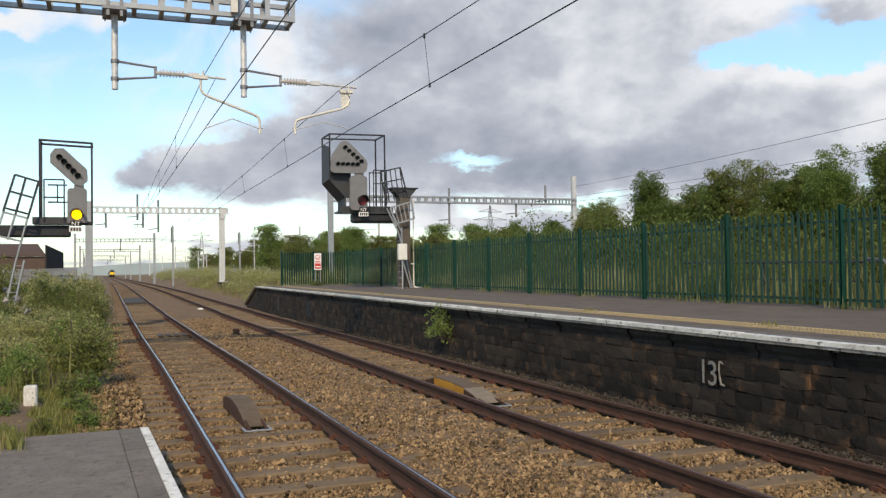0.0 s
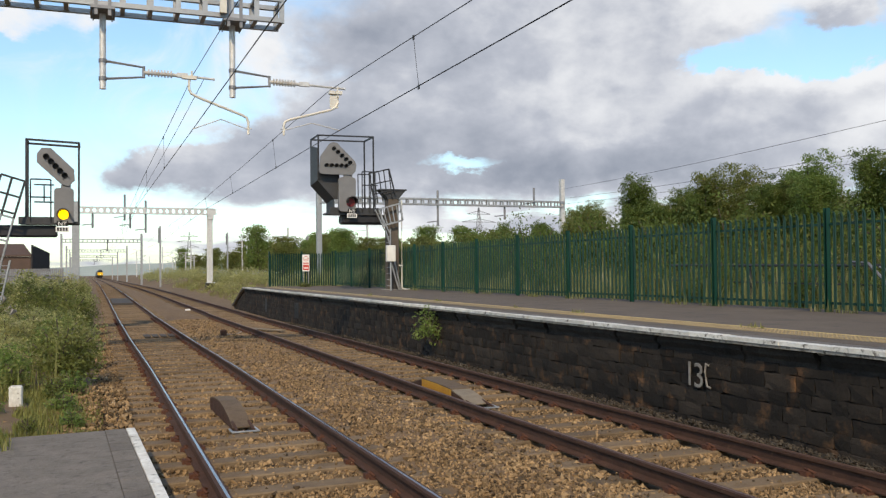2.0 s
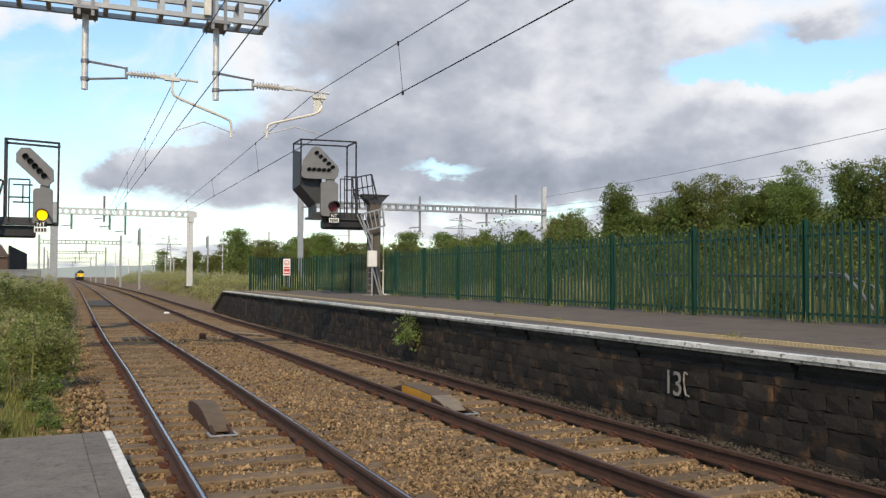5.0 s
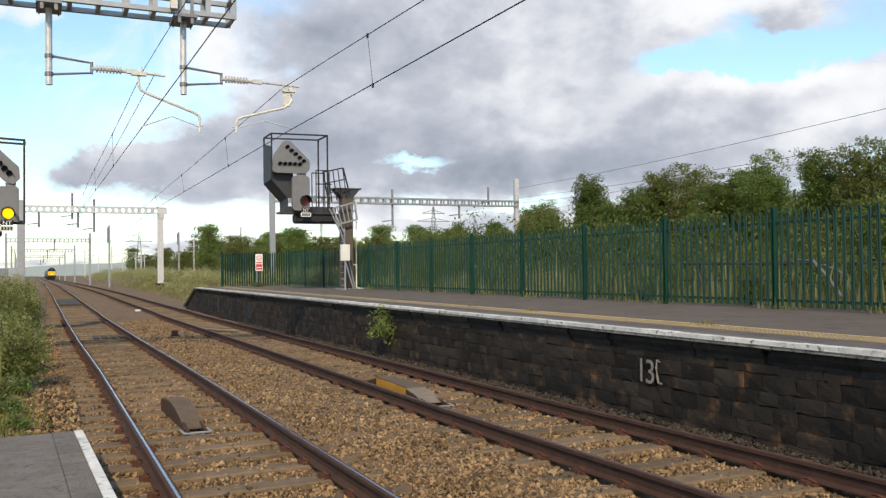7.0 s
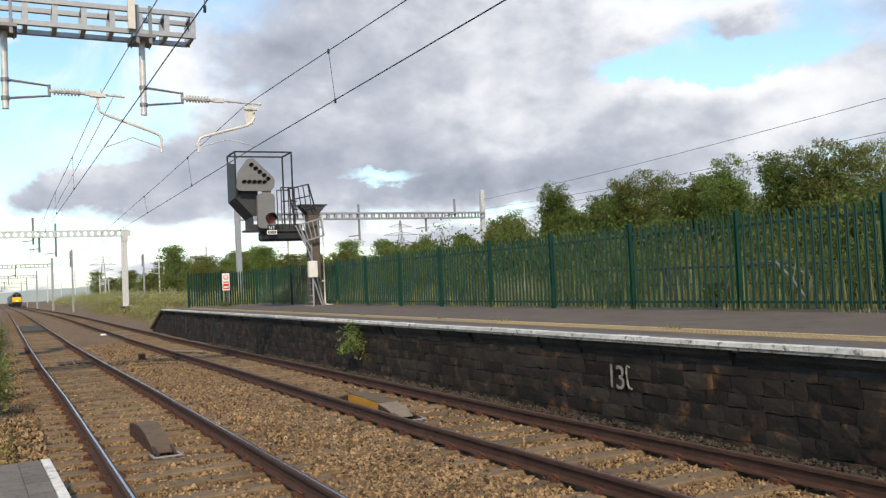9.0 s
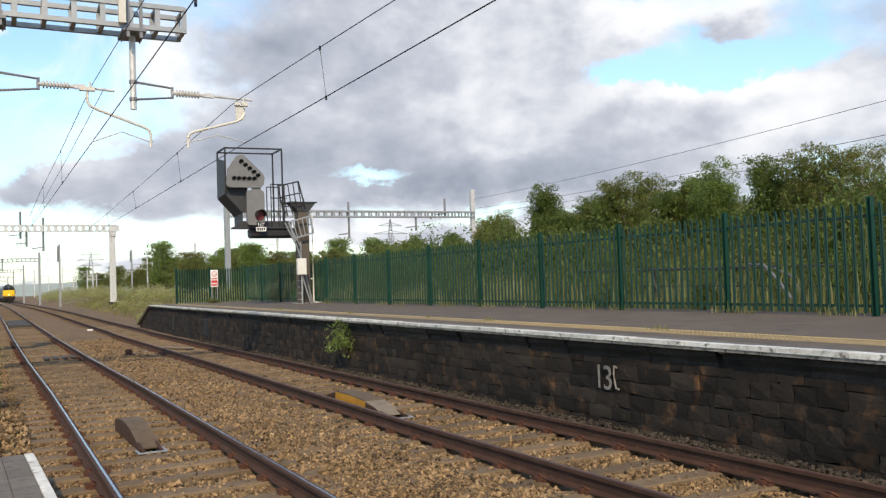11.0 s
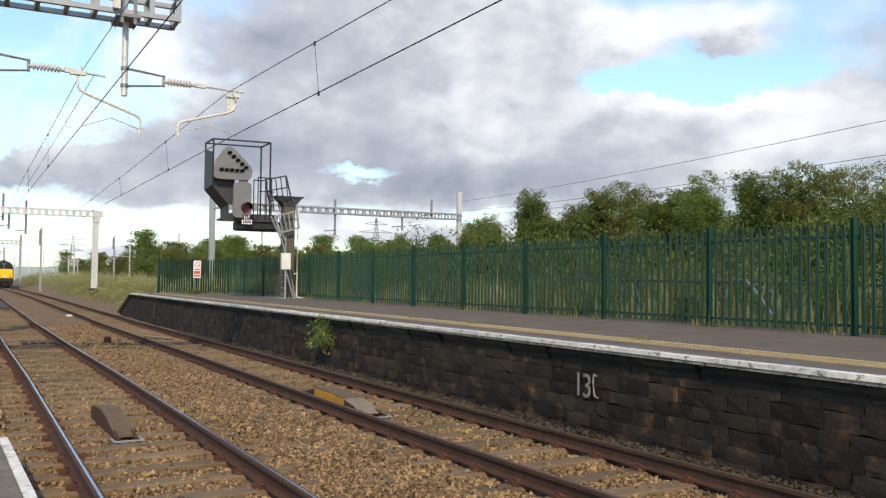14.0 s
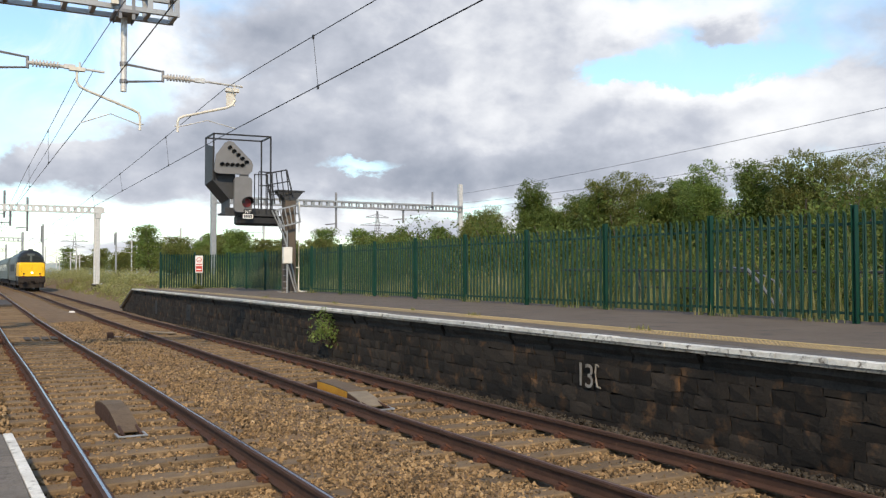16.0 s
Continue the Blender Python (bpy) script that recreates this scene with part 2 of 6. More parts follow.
M = dict(
    earth=mat("earth", (0.20, 0.135, 0.075), (0.12, 0.08, 0.045), 1.2, 0.95, 0, 0.6, 25, 0, (0.10, 0.12, 0.04), 0.62),
    ballast=mat("ballast", (0.22, 0.142, 0.076), (0.115, 0.072, 0.037), 2.0, 0.95, 0, 1.0, 28),
    stone_chip=mat("stone_chip", (0.285, 0.190, 0.096), (0.135, 0.085, 0.041), 1.1, 0.9, 0, 0.2, 60, 0.8, (0.35, 0.28, 0.18), 0.60),
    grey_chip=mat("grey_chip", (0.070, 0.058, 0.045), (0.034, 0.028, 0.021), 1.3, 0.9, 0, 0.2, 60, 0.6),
    rail_side=mat("rail_side", (0.085, 0.042, 0.026), (0.045, 0.022, 0.015), 6, 0.8, 0.1, 0.3, 80, 0, (0.12, 0.065, 0.04), 0.6),
    rail_top=mat("rail_top", (0.30, 0.31, 0.345), (0.22, 0.22, 0.245), 8, 0.24, 1.0, 0.02, 90),
    rail_top_dull=mat("rail_top_dull", (0.22, 0.13, 0.09), (0.14, 0.08, 0.055), 8, 0.5, 0.5, 0.1, 90),
    sleeper=mat("sleeper", (0.205, 0.145, 0.086), (0.11, 0.075, 0.043), 3, 0.9, 0, 0.4, 60, 0.2),
    clip=mat("clip", (0.12, 0.05, 0.028), (0.07, 0.03, 0.02), 20, 0.85, 0.2, 0.3, 90),
    asphalt=mat("asphalt", (0.32, 0.255, 0.20), (0.225, 0.18, 0.14), 1.6, 0.95, 0, 0.5, 90, 0, (0.14, 0.12, 0.10), 0.56),
    asphalt_old=mat("asphalt_old", (0.150, 0.120, 0.094), (0.10, 0.080, 0.063), 0.9, 0.95, 0, 0.45, 110, 0, (0.082, 0.070, 0.060), 0.55),
    paver=mat("paver", (0.205, 0.178, 0.15), (0.125, 0.108, 0.09), 5.0, 0.95, 0, 1.0, 30, 0.12, (0.09, 0.078, 0.066), 0.56),
    white_edge=mat("white_edge", (0.82, 0.80, 0.74), (0.50, 0.47, 0.41), 5, 0.7, 0, 0.6, 24, 0.12, (0.13, 0.11, 0.09), 0.565),
    nosing_low=mat("nosing_low", (0.36, 0.34, 0.30), (0.16, 0.145, 0.125), 7, 0.9, 0, 0.6, 30, 0.2, (0.07, 0.06, 0.05), 0.52),
    coping=mat("coping", (0.17, 0.15, 0.13), (0.10, 0.09, 0.08), 3, 0.9, 0, 0.3, 60, 0.1),
    yellow_line=mat("yellow_line", (0.55, 0.42, 0.18), (0.40, 0.30, 0.13), 3, 0.8, 0, 0.2, 60, 0, (0.26, 0.21, 0.14), 0.66),
    tactile=mat("tactile", (0.33, 0.25, 0.13), (0.215, 0.162, 0.09), 3, 0.9, 0, 0.3, 60, 0.08),
    wall_stone=mat("wall_stone", (0.029, 0.0222, 0.0165), (0.0078, 0.0062, 0.0051), 1.5, 0.95, 0, 0.6, 34, 0.6, (0.080, 0.043, 0.021), 0.55),
    wall_joint=mat("wall_joint", (0.035, 0.027, 0.021), (0.014, 0.0115, 0.0095), 4, 0.95, 0, 0.6, 40),
    corbel=mat("corbel", (0.048, 0.039, 0.031), (0.012, 0.010, 0.008), 3.4, 0.95, 0, 0.6, 34, 0.35),
    paint_mark=mat("paint_mark", (0.30, 0.28, 0.25), (0.17, 0.155, 0.14), 14, 0.8, 0, 0.3, 90, 0, (0.05, 0.043, 0.037), 0.56),
    fence=mat("fence", (0.006, 0.046, 0.031), (0.004, 0.030, 0.021), 2, 0.45, 0, 0.0, 60),
    galv=mat("galv", (0.40, 0.405, 0.41), (0.30, 0.305, 0.31), 5, 0.45, 0.55, 0.1, 60, 0.05),
    galv_dark=mat("galv_dark", (0.24, 0.24, 0.25), (0.17, 0.17, 0.18), 4, 0.5, 0.5, 0.1, 60),
    pale_metal=mat("pale_metal", (0.66, 0.66, 0.65), (0.42, 0.42, 0.42), 7, 0.5, 0.25, 0.1, 60, 0, (0.34, 0.33, 0.31), 0.60),
    cream=mat("cream", (0.66, 0.635, 0.57), (0.54, 0.51, 0.45), 6, 0.5, 0.1, 0.1, 60),
    black_steel=mat("black_steel", (0.035, 0.036, 0.04), (0.022, 0.022, 0.025), 4, 0.55, 0.2, 0.1, 60),
    dark_panel=mat("dark_panel", (0.055, 0.056, 0.06), (0.035, 0.036, 0.04), 3, 0.6, 0.1, 0.1, 40),
    signal_grey=mat("signal_grey", (0.19, 0.19, 0.195), (0.15, 0.15, 0.155), 3, 0.6, 0, 0.05, 40),
    black=mat("black", (0.012, 0.012, 0.013), (0.008, 0.008, 0.008), 6, 0.6, 0, 0, 40),
    post_brown=mat("post_brown", (0.13, 0.105, 0.082), (0.09, 0.072, 0.058), 3, 0.7, 0.2, 0.2, 40),
    box_white=mat("box_white", (0.74, 0.73, 0.68), (0.62, 0.6, 0.55), 5, 0.6, 0, 0.1, 40),
    sign_white=mat("sign_white", (0.80, 0.79, 0.77), (0.72, 0.7, 0.68), 5, 0.5, 0, 0, 40),
    sign_red=mat("sign_red", (0.62, 0.07, 0.05), (0.5, 0.05, 0.04), 5, 0.5, 0, 0, 40),
    insulator=mat("insulator", (0.52, 0.50, 0.47), (0.42, 0.4, 0.38), 8, 0.35, 0, 0, 50),
    wire=mat("wire", (0.045, 0.045, 0.05), (0.03, 0.03, 0.03), 4, 0.5, 0.5, 0, 40),
    amber=glow("amber", (1.0, 0.55, 0.0), 2.2),
    red_lens=glow("red_lens", (0.13, 0.010, 0.010), 0.10),
    lamp_white=glow("lamp_white", (1.0, 0.92, 0.7), 1.5),
    train_yellow=mat("train_yellow", (0.92, 0.55, 0.015), (0.80, 0.45, 0.012), 3, 0.4, 0, 0.02, 30),
    train_dark=mat("train_dark", (0.022, 0.025, 0.030), (0.016, 0.018, 0.021), 2, 0.45, 0.1, 0.02, 30),
    train_grey=mat("train_grey", (0.10, 0.12, 0.125), (0.07, 0.085, 0.09), 2, 0.5, 0.1, 0.02, 30),
    coach=mat("coach", (0.09, 0.12, 0.12), (0.07, 0.09, 0.09), 2, 0.5, 0.1, 0.02, 30),
    under=mat("under", (0.04, 0.032, 0.028), (0.025, 0.02, 0.018), 3, 0.9, 0.1, 0.2, 30),
    glass=mat("glass", (0.02, 0.025, 0.03), (0.015, 0.018, 0.02), 3, 0.08, 0, 0, 30),
    yellow_ramp=mat("yellow_ramp", (0.60, 0.31, 0.025), (0.42, 0.20, 0.025), 6, 0.7, 0.1, 0.3, 50, 0, (0.20, 0.10, 0.04), 0.62),
    ramp_grey=mat("ramp_grey", (0.27, 0.22, 0.155), (0.19, 0.15, 0.105), 6, 0.75, 0.1, 0.3, 50),
    ramp_brown=mat("ramp_brown", (0.17, 0.12, 0.075), (0.11, 0.076, 0.048), 6, 0.8, 0.2, 0.3, 50),
    grit=mat("grit", (0.10, 0.10, 0.10), (0.07, 0.07, 0.07), 6, 0.9, 0, 0.3, 50),
    crossing=mat("crossing", (0.075, 0.066, 0.060), (0.05, 0.045, 0.04), 3, 0.9, 0, 0.3, 50),
    concrete=mat("concrete", (0.33, 0.31, 0.28), (0.22, 0.2, 0.18), 3, 0.9, 0, 0.4, 40, 0.2),
    bark=mat("bark", (0.13, 0.10, 0.075), (0.07, 0.055, 0.042), 6, 0.95, 0, 0.6, 40),
    pale_bark=mat("pale_bark", (0.35, 0.31, 0.26), (0.2, 0.17, 0.14), 6, 0.95, 0, 0.4, 40),
    leaf=leaf_mat("leaf", (0.145, 0.195, 0.042), (0.085, 0.122, 0.027), (0.21, 0.23, 0.06)),
    leaf_olive=leaf_mat("leaf_olive", (0.205, 0.225, 0.058), (0.125, 0.145, 0.036), (0.25, 0.23, 0.085)),
    leaf_bright=leaf_mat("leaf_bright", (0.215, 0.29, 0.07), (0.13, 0.19, 0.045), (0.25, 0.30, 0.095)),
    shrub=leaf_mat("shrub", (0.43, 0.42, 0.17), (0.27, 0.275, 0.10), (0.50, 0.42, 0.26)),
    grass=leaf_mat("grass", (0.28, 0.28, 0.075), (0.19, 0.18, 0.055), (0.37, 0.30, 0.145)),
    tall_grass=leaf_mat("tall_grass", (0.29, 0.29, 0.12), (0.18, 0.185, 0.07), (0.42, 0.36, 0.22)),
    roof_brown=mat("roof_brown", (0.10, 0.065, 0.05), (0.075, 0.05, 0.04), 1.5, 0.8, 0, 0.2, 20),
    roof_dark=mat("roof_dark", (0.045, 0.038, 0.038), (0.03, 0.026, 0.026), 1.5, 0.8, 0, 0.2, 20),
    # distance haze is put into the hills' pale blue-grey colour
    far_hill=mat("far_hill", (0.34, 0.40, 0.42), (0.30, 0.36, 0.38), 0.02, 1, 0, 0, 0.2),
)

# ---------------------------------------------------------------- builders


def empty(name, x=0, y=0, z=0, rz=0):
    ob = new(name)
    ob.matrix_world = pose(x, y, z, 0, 0, rz)
    return ob


def part(name, bm, material, parent=None, label=""):
    """Links a bmesh as one mesh object under a thing or a part."""
    me = bpy.data.meshes.new(name)
    bm.to_mesh(me)
    bm.free()
    for m in material if isinstance(material, (list, tuple)) else (material,):
        me.materials.append(M[m])
    ob = new(name, me)
    ob.parent = parent
    return tagged(ob, label) if label else ob


def raw(name, verts, faces, material, parent=None):
    me = bpy.data.meshes.new(name)
    me.from_pydata(verts, [], faces)
    me.materials.append(M[material])
    ob = new(name, me)
    ob.parent = parent
    return ob


def share(name, me, parent, m):
    ob = new(name, me)
    ob.parent = parent
    ob.matrix_basis = m
    return ob


def B():
    return bmesh.new()


def box(bm, x0, x1, y0, y1, z0, z1, bev=0.0, m=None):
    r = bmesh.ops.create_cube(bm, size=1, matrix=Matrix.Translation(((x0 + x1) / 2, (y0 + y1) / 2, (z0 + z1) / 2)) @ Matrix.Diagonal((x1 - x0, y1 - y0, z1 - z0, 1)))
    vs = r["verts"]
    if m is not None:
        bmesh.ops.transform(bm, matrix=m, verts=vs)
    if bev:
        es = list({e for v in vs for e in v.link_edges})
        bmesh.ops.bevel(bm, geom=es, offset=bev, segments=1, affect="EDGES")
    return bm


def bar(bm, a, b, r, n=8, r2=None, square=False):
    """A round or square bar from a to b."""
    a, b = Vector(a), Vector(b)
    d = b - a
    q = d.to_track_quat("Z", "Y").to_matrix().to_4x4()
    if square:
        bmesh.ops.create_cube(bm, size=1, matrix=Matrix.Translation((a + b) / 2) @ q @ Matrix.Diagonal((2 * r, 2 * (r2 or r), d.length, 1)))
    else:
        bmesh.ops.create_cone(bm, cap_ends=True, segments=n, radius1=r, radius2=r if r2 is None else r2, depth=d.length, matrix=Matrix.Translation((a + b) / 2) @ q)
    return bm


def run(bm, pts, r, n=8):
    """A pipe along points."""
    pts = [Vector(p) for p in pts]
    rings = []
    for i, p in enumerate(pts):
        d = (pts[min(i + 1, len(pts) - 1)] - pts[max(i - 1, 0)]).normalized()
        q = d.to_track_quat("Z", "Y").to_matrix()
        rings.append([bm.verts.new(p + q @ Vector((math.cos(k * math.tau / n) * r, math.sin(k * math.tau / n) * r, 0))) for k in range(n)])
    for s, e in zip(rings, rings[1:]):
        for k in range(n):
            bm.faces.new((s[k], s[(k + 1) % n], e[(k + 1) % n], e[k]))
    bm.faces.new(rings[0][::-1])
    bm.faces.new(rings[-1])
    return bm


def plate(bm, pts, d):
    """A flat plate: outline pts, thickened by the vector d."""
    lo = [bm.verts.new(p) for p in pts]
    hi = [bm.verts.new(Vector(p) + Vector(d)) for p in pts]
    bm.faces.new(lo)
    bm.faces.new(hi[::-1])
    for k in range(len(pts)):
        j = (k + 1) % len(pts)
        bm.faces.new((lo[j], lo[k], hi[k], hi[j]))
    bmesh.ops.recalc_face_normals(bm, faces=bm.faces)
    return bm


def writing(name, words, size, m, material, parent):
    cu = bpy.data.curves.new(name, "FONT")
    cu.body, cu.size, cu.extrude, cu.align_x = words, size, 0.002, "CENTER"
    cu.materials.append(M[material])
    ob = new(name, cu)
    ob.parent = parent
    ob.matrix_basis = m
    return ob


def lerp_table(rows, y):
    ys, xs = zip(*rows)
    return float(np.interp(y, ys, xs))


def smooth_table(rows, y):
    """Gliding curve through a few stations."""
    return sum(lerp_table(rows, y + d) for d in (-18, -9, 0, 9, 18)) / 5 if y > 40 else lerp_table(rows, y)


TRACK1 = [(-80, 1.90), (7, 1.69), (17, 1.65), (25, 1.55), (44, 1.43), (62, 1.38), (84, 1.22), (133, 0.85), (184, 0.35), (222, -0.1), (286, -0.95), (324, -1.35), (503, -3.3), (900, -8.0)]
TRACK2 = [(-80, 5.60), (5, 5.40), (10, 5.32), (20, 5.34), (35, 5.28), (60, 5.36), (80, 5.20), (95, 5.02), (133, 4.45), (184, 3.80), (222, 3.30), (286, 2.50), (324, 2.10), (503, 0.2), (900, -4.5)]
RISE = [(-80, 0.0), (42, 0.0), (62, 0.08), (92, 0.28), (150, 0.42), (300, 0.5), (900, 0.5)]


def lift(y):
    """The line climbs a little past the platform's end."""
    return smooth_table(RISE, y)


def t1(y):
    return smooth_table(TRACK1, y)


def t2(y):
    return smooth_table(TRACK2, y)


def sstep(v, a, b):
    k = min(max((v - a) / (b - a), 0), 1)
    return k * k * (3 - 2 * k)


def pz(y):
    """The far platform's surface."""
    return 0.945 + 0.003 * (y - 8)


PX, P_END, P_RAMP = 6.91, 45.6, 49.6      # edge of the far platform, end of its level part, foot of its ramp
WX = 7.06                                # its wall's face


def ground_z(x, y):
    u = x - (t2(y) - 5.3 if y > 50 else 0)
    z = -0.24 + lift(y)
    if u < 0.3:
        z += 0.2 * sstep(-u, -0.3, 1.2) + 0.35 * sstep(-u, 1.5, 9)
    if u > 7.1:
        up = 0.9 * (1 - sstep(y, P_END - 1, P_END + 3)) * sstep(u, 7.2, 7.5) + 1.15 * sstep(y, P_END - 1, P_END + 3) * sstep(u, 7.4, 12)
        z += up
    return z


def ground():
    xs = sorted({*np.linspace(-12, 24, 73).round(3), *[s * v for v in (14, 18, 25, 35, 60, 110, 220, 500, 1200, 3000) for s in (-1, 1)], 30.0, 40.0, 7.2, 7.5})
    ys = sorted({*np.linspace(-20, 70, 91), *np.linspace(75, 200, 26), -3000, -800, -200, -60, 250, 320, 400, 500, 650, 900, 1400, 2200, 3500})
    v, f = [], []
    for y in ys:
        for x in xs:
            z = ground_z(x, y)
            if abs(x) < 30 and y < 120:
                z += 0.05 * noise.noise((x * 0.6, y * 0.6, 0)) + 0.03 * noise.noise((x * 2.3, y * 2.3, 4))
            v.append((x, y, z))
    n = len(xs)
    for j in range(len(ys) - 1):
        for i in range(n - 1):
            f.append((j * n + i, j * n + i + 1, (j + 1) * n + i + 1, (j + 1) * n + i))
    ob = raw("ground", v, f, "earth")
    tagged(ob, "rough brown trackside earth with weeds and grass", "ground", kind="structure")
    for p in ob.data.polygons:
        p.use_smooth = True
    # the bed of stones: a low bank over the earth
    v, f = [], []
    yy = [*np.linspace(-20, 70, 181), *np.linspace(75, 200, 26), *range(210, 900, 15)]
    k = 27
    for y in yy:
        lo, hi = t1(y) - 1.95, (WX + 0.1 if y < P_RAMP else t2(y) + 1.9)
        for i in range(k):
            x = lo + (hi - lo) * i / (k - 1)
            z = -0.235 + lift(y) + (0.03 * noise.noise((x * 1.7, y * 1.7, 9)) if y < 75 else 0.02)
            z += 0.07 * sstep(x, 2.6, 3.1) * (1 - sstep(x, 3.9, 4.5)) if y < 75 else 0
            if i in (0, k - 1):
                z -= 0.12
            v.append((x, y, z + 0.015))
    for j in range(len(yy) - 1):
        for i in range(k - 1):
            f.append((j * k + i, j * k + i + 1, (j + 1) * k + i + 1, (j + 1) * k + i))
    ob = raw("ballast_bed", v, f, "ballast")
    tagged(ob, "brown stone ballast bed under both railway tracks", "ballast", kind="structure")
    for p in ob.data.polygons:
        p.use_smooth = True


def chips(name, label, n, place, size, material):
    """Loose broken stones, too many to count, as one object."""
    rng = np.random.default_rng(11)
    base = np.array([(1, 0, 0), (0, 1, 0), (-1, 0, 0), (0, -1, 0), (0, 0, 0.8), (0, 0, -0.8)])
    tri = np.array([(0, 1, 4), (1, 2, 4), (2, 3, 4), (3, 0, 4), (1, 0, 5), (2, 1, 5), (3, 2, 5), (0, 3, 5)])
    c = np.array(place(n, rng))
    n = len(c)
    p = base[None] * rng.uniform(0.6, 1.25, (n, 6, 1)) + rng.normal(0, 0.18, (n, 6, 3))
    s = size * rng.lognormal(0, 0.32, (n, 1, 1)) * rng.uniform(0.7, 1.2, (n, 1, 3))
    a = rng.uniform(0, math.tau, (n, 3))
    p = p * s
    for ax, (i, j) in enumerate(((1, 2), (0, 2), (0, 1))):
        ca, sa = np.cos(a[:, ax])[:, None], np.sin(a[:, ax])[:, None]
        u, w = p[:, :, i] * ca - p[:, :, j] * sa, p[:, :, i] * sa + p[:, :, j] * ca
        p[:, :, i], p[:, :, j] = u, w
    p = p + c[:, None]
    me = bpy.data.meshes.new(name)
    me.from_pydata(p.reshape(-1, 3).tolist(), [], (tri[None] + 6 * np.arange(n)[:, None, None]).reshape(-1, 3).tolist())
    me.materials.append(M[material])
    return tagged(new(name, me), label, "ballast", kind="stuff")


def bed_place(lo, hi, y0, y1, zlo=-0.225, fall=1.6):
    def place(n, rng):
        k = rng.uniform(0, 1, n) ** fall
        y = y0 + (y1 - y0) * k
        x = rng.uniform(lo, hi, n)
        z = zlo + rng.uniform(-0.01, 0.03, n) + 0.06 * np.clip(np.minimum(x - 2.6, 4.4 - x) * 2, 0, 1)
        # rails and their feet stay clear
        ok = np.ones(n, bool)
        c1_ = np.interp(y, [r[0] for r in TRACK1], [r[1] for r in TRACK1])
        for o in (-0.7525, 0.7525):
            ok &= np.abs(x - c1_ - o) > 0.09
        c2 = np.interp(y, [r[0] for r in TRACK2], [r[1] for r in TRACK2])
        for o in (-0.7525, 0.7525):
            ok &= np.abs(x - c2 - o) > 0.09
        # sleepers carry few stones
        on = (((np.abs(x - c1_) < 1.25) & (np.abs((y / 0.68) % 1 - 0.5) < 0.17)) | ((np.abs(x - c2) < 1.25) & (np.abs((y / 0.66) % 1 - 0.5) < 0.18)))
        ok &= ~on | (rng.uniform(0, 1, n) < 0.16)
        return np.stack([x, y, z + 0.03 * on], 1)[ok]
    return place


# ---------------------------------------------------------------- railway


def rail_mesh(line, off, ys, tops):
    prof = [(-0.036, -0.004), (-0.006, 0.0), (0.018, 0.0), (0.036, -0.004), (0.036, -0.035), (0.010, -0.05), (0.010, -0.125), (0.07, -0.145), (0.07, -0.158), (-0.07, -0.158), (-0.07, -0.145), (-0.010, -0.125), (-0.010, -0.05), (-0.036, -0.035)]
    bm = B()
    rings = [[bm.verts.new((line(y) + off + px, y, pz_ + lift(y))) for px, pz_ in prof] for y in ys]
    n = len(prof)
    for a, b in zip(rings, rings[1:]):
        for k in range(n):
            fc = bm.faces.new((a[k], a[(k + 1) % n], b[(k + 1) % n], b[k]))
            fc.material_index = 1 if k == 1 else 0
    bmesh.ops.recalc_face_normals(bm, faces=bm.faces)
    return bm


def track(name, line, pitch, top, label, n_near):
    tr = empty(name)
    tagged(tr, label, "railway track", "running lines")
    ys = [*np.arange(-20, 60, 1.0), *np.arange(60, 200, 4.0), *np.arange(200, 900, 12.0)]
    for off in (-0.7525, 0.7525):
        part("rail", rail_mesh(line, off, ys, top), ("rail_side", top), tr)
    bm = box(B(), -1.27, 1.27, -0.125, 0.125, -0.21, 0.0, 0.012)
    sl = bpy.data.meshes.new("sleeper")
    bm.to_mesh(sl)
    bm.free()
    sl.materials.append(M["sleeper"])
    bm = B()
    box(bm, -0.10, 0.10, -0.09, 0.09, 0, 0.022)
    for s in (-1, 1):
        run(bm, [(s * 0.05, -0.07, 0.03), (s * 0.085, -0.02, 0.06), (s * 0.075, 0.03, 0.055), (s * 0.04, 0.06, 0.035)], 0.014, 5)
        box(bm, s * 0.1 - 0.03, s * 0.1 + 0.03, -0.04, 0.04, 0.0, 0.045)
    cl = bpy.data.meshes.new("rail_clip")
    bm.to_mesh(cl)
    bm.free()
    cl.materials.append(M["clip"])
    rest = B()
    rng = random.Random(5)
    for k in range(n_near + 150):
        y = pitch * (k + 0.5) + pitch * 4
        m = pose(line(y) + rng.uniform(-0.03, 0.03), y + rng.uniform(-0.02, 0.02), -0.172 + lift(y) + rng.uniform(-0.008, 0.006), 0, 0, rng.uniform(-0.6, 0.6))
        if k < n_near:
            s = share("sleeper", sl, tr, m)
            if k < 55:
                for off in (-0.7525, 0.7525):
                    share("rail_clip", cl, s, pose(off, 0, 0.0))
        else:
            box(rest, -1.27, 1.27, -0.125, 0.125, -0.1, 0, 0, m)
    tagged(part("far_sleeper", rest, "sleeper", tr), kind="stuff")
    return tr


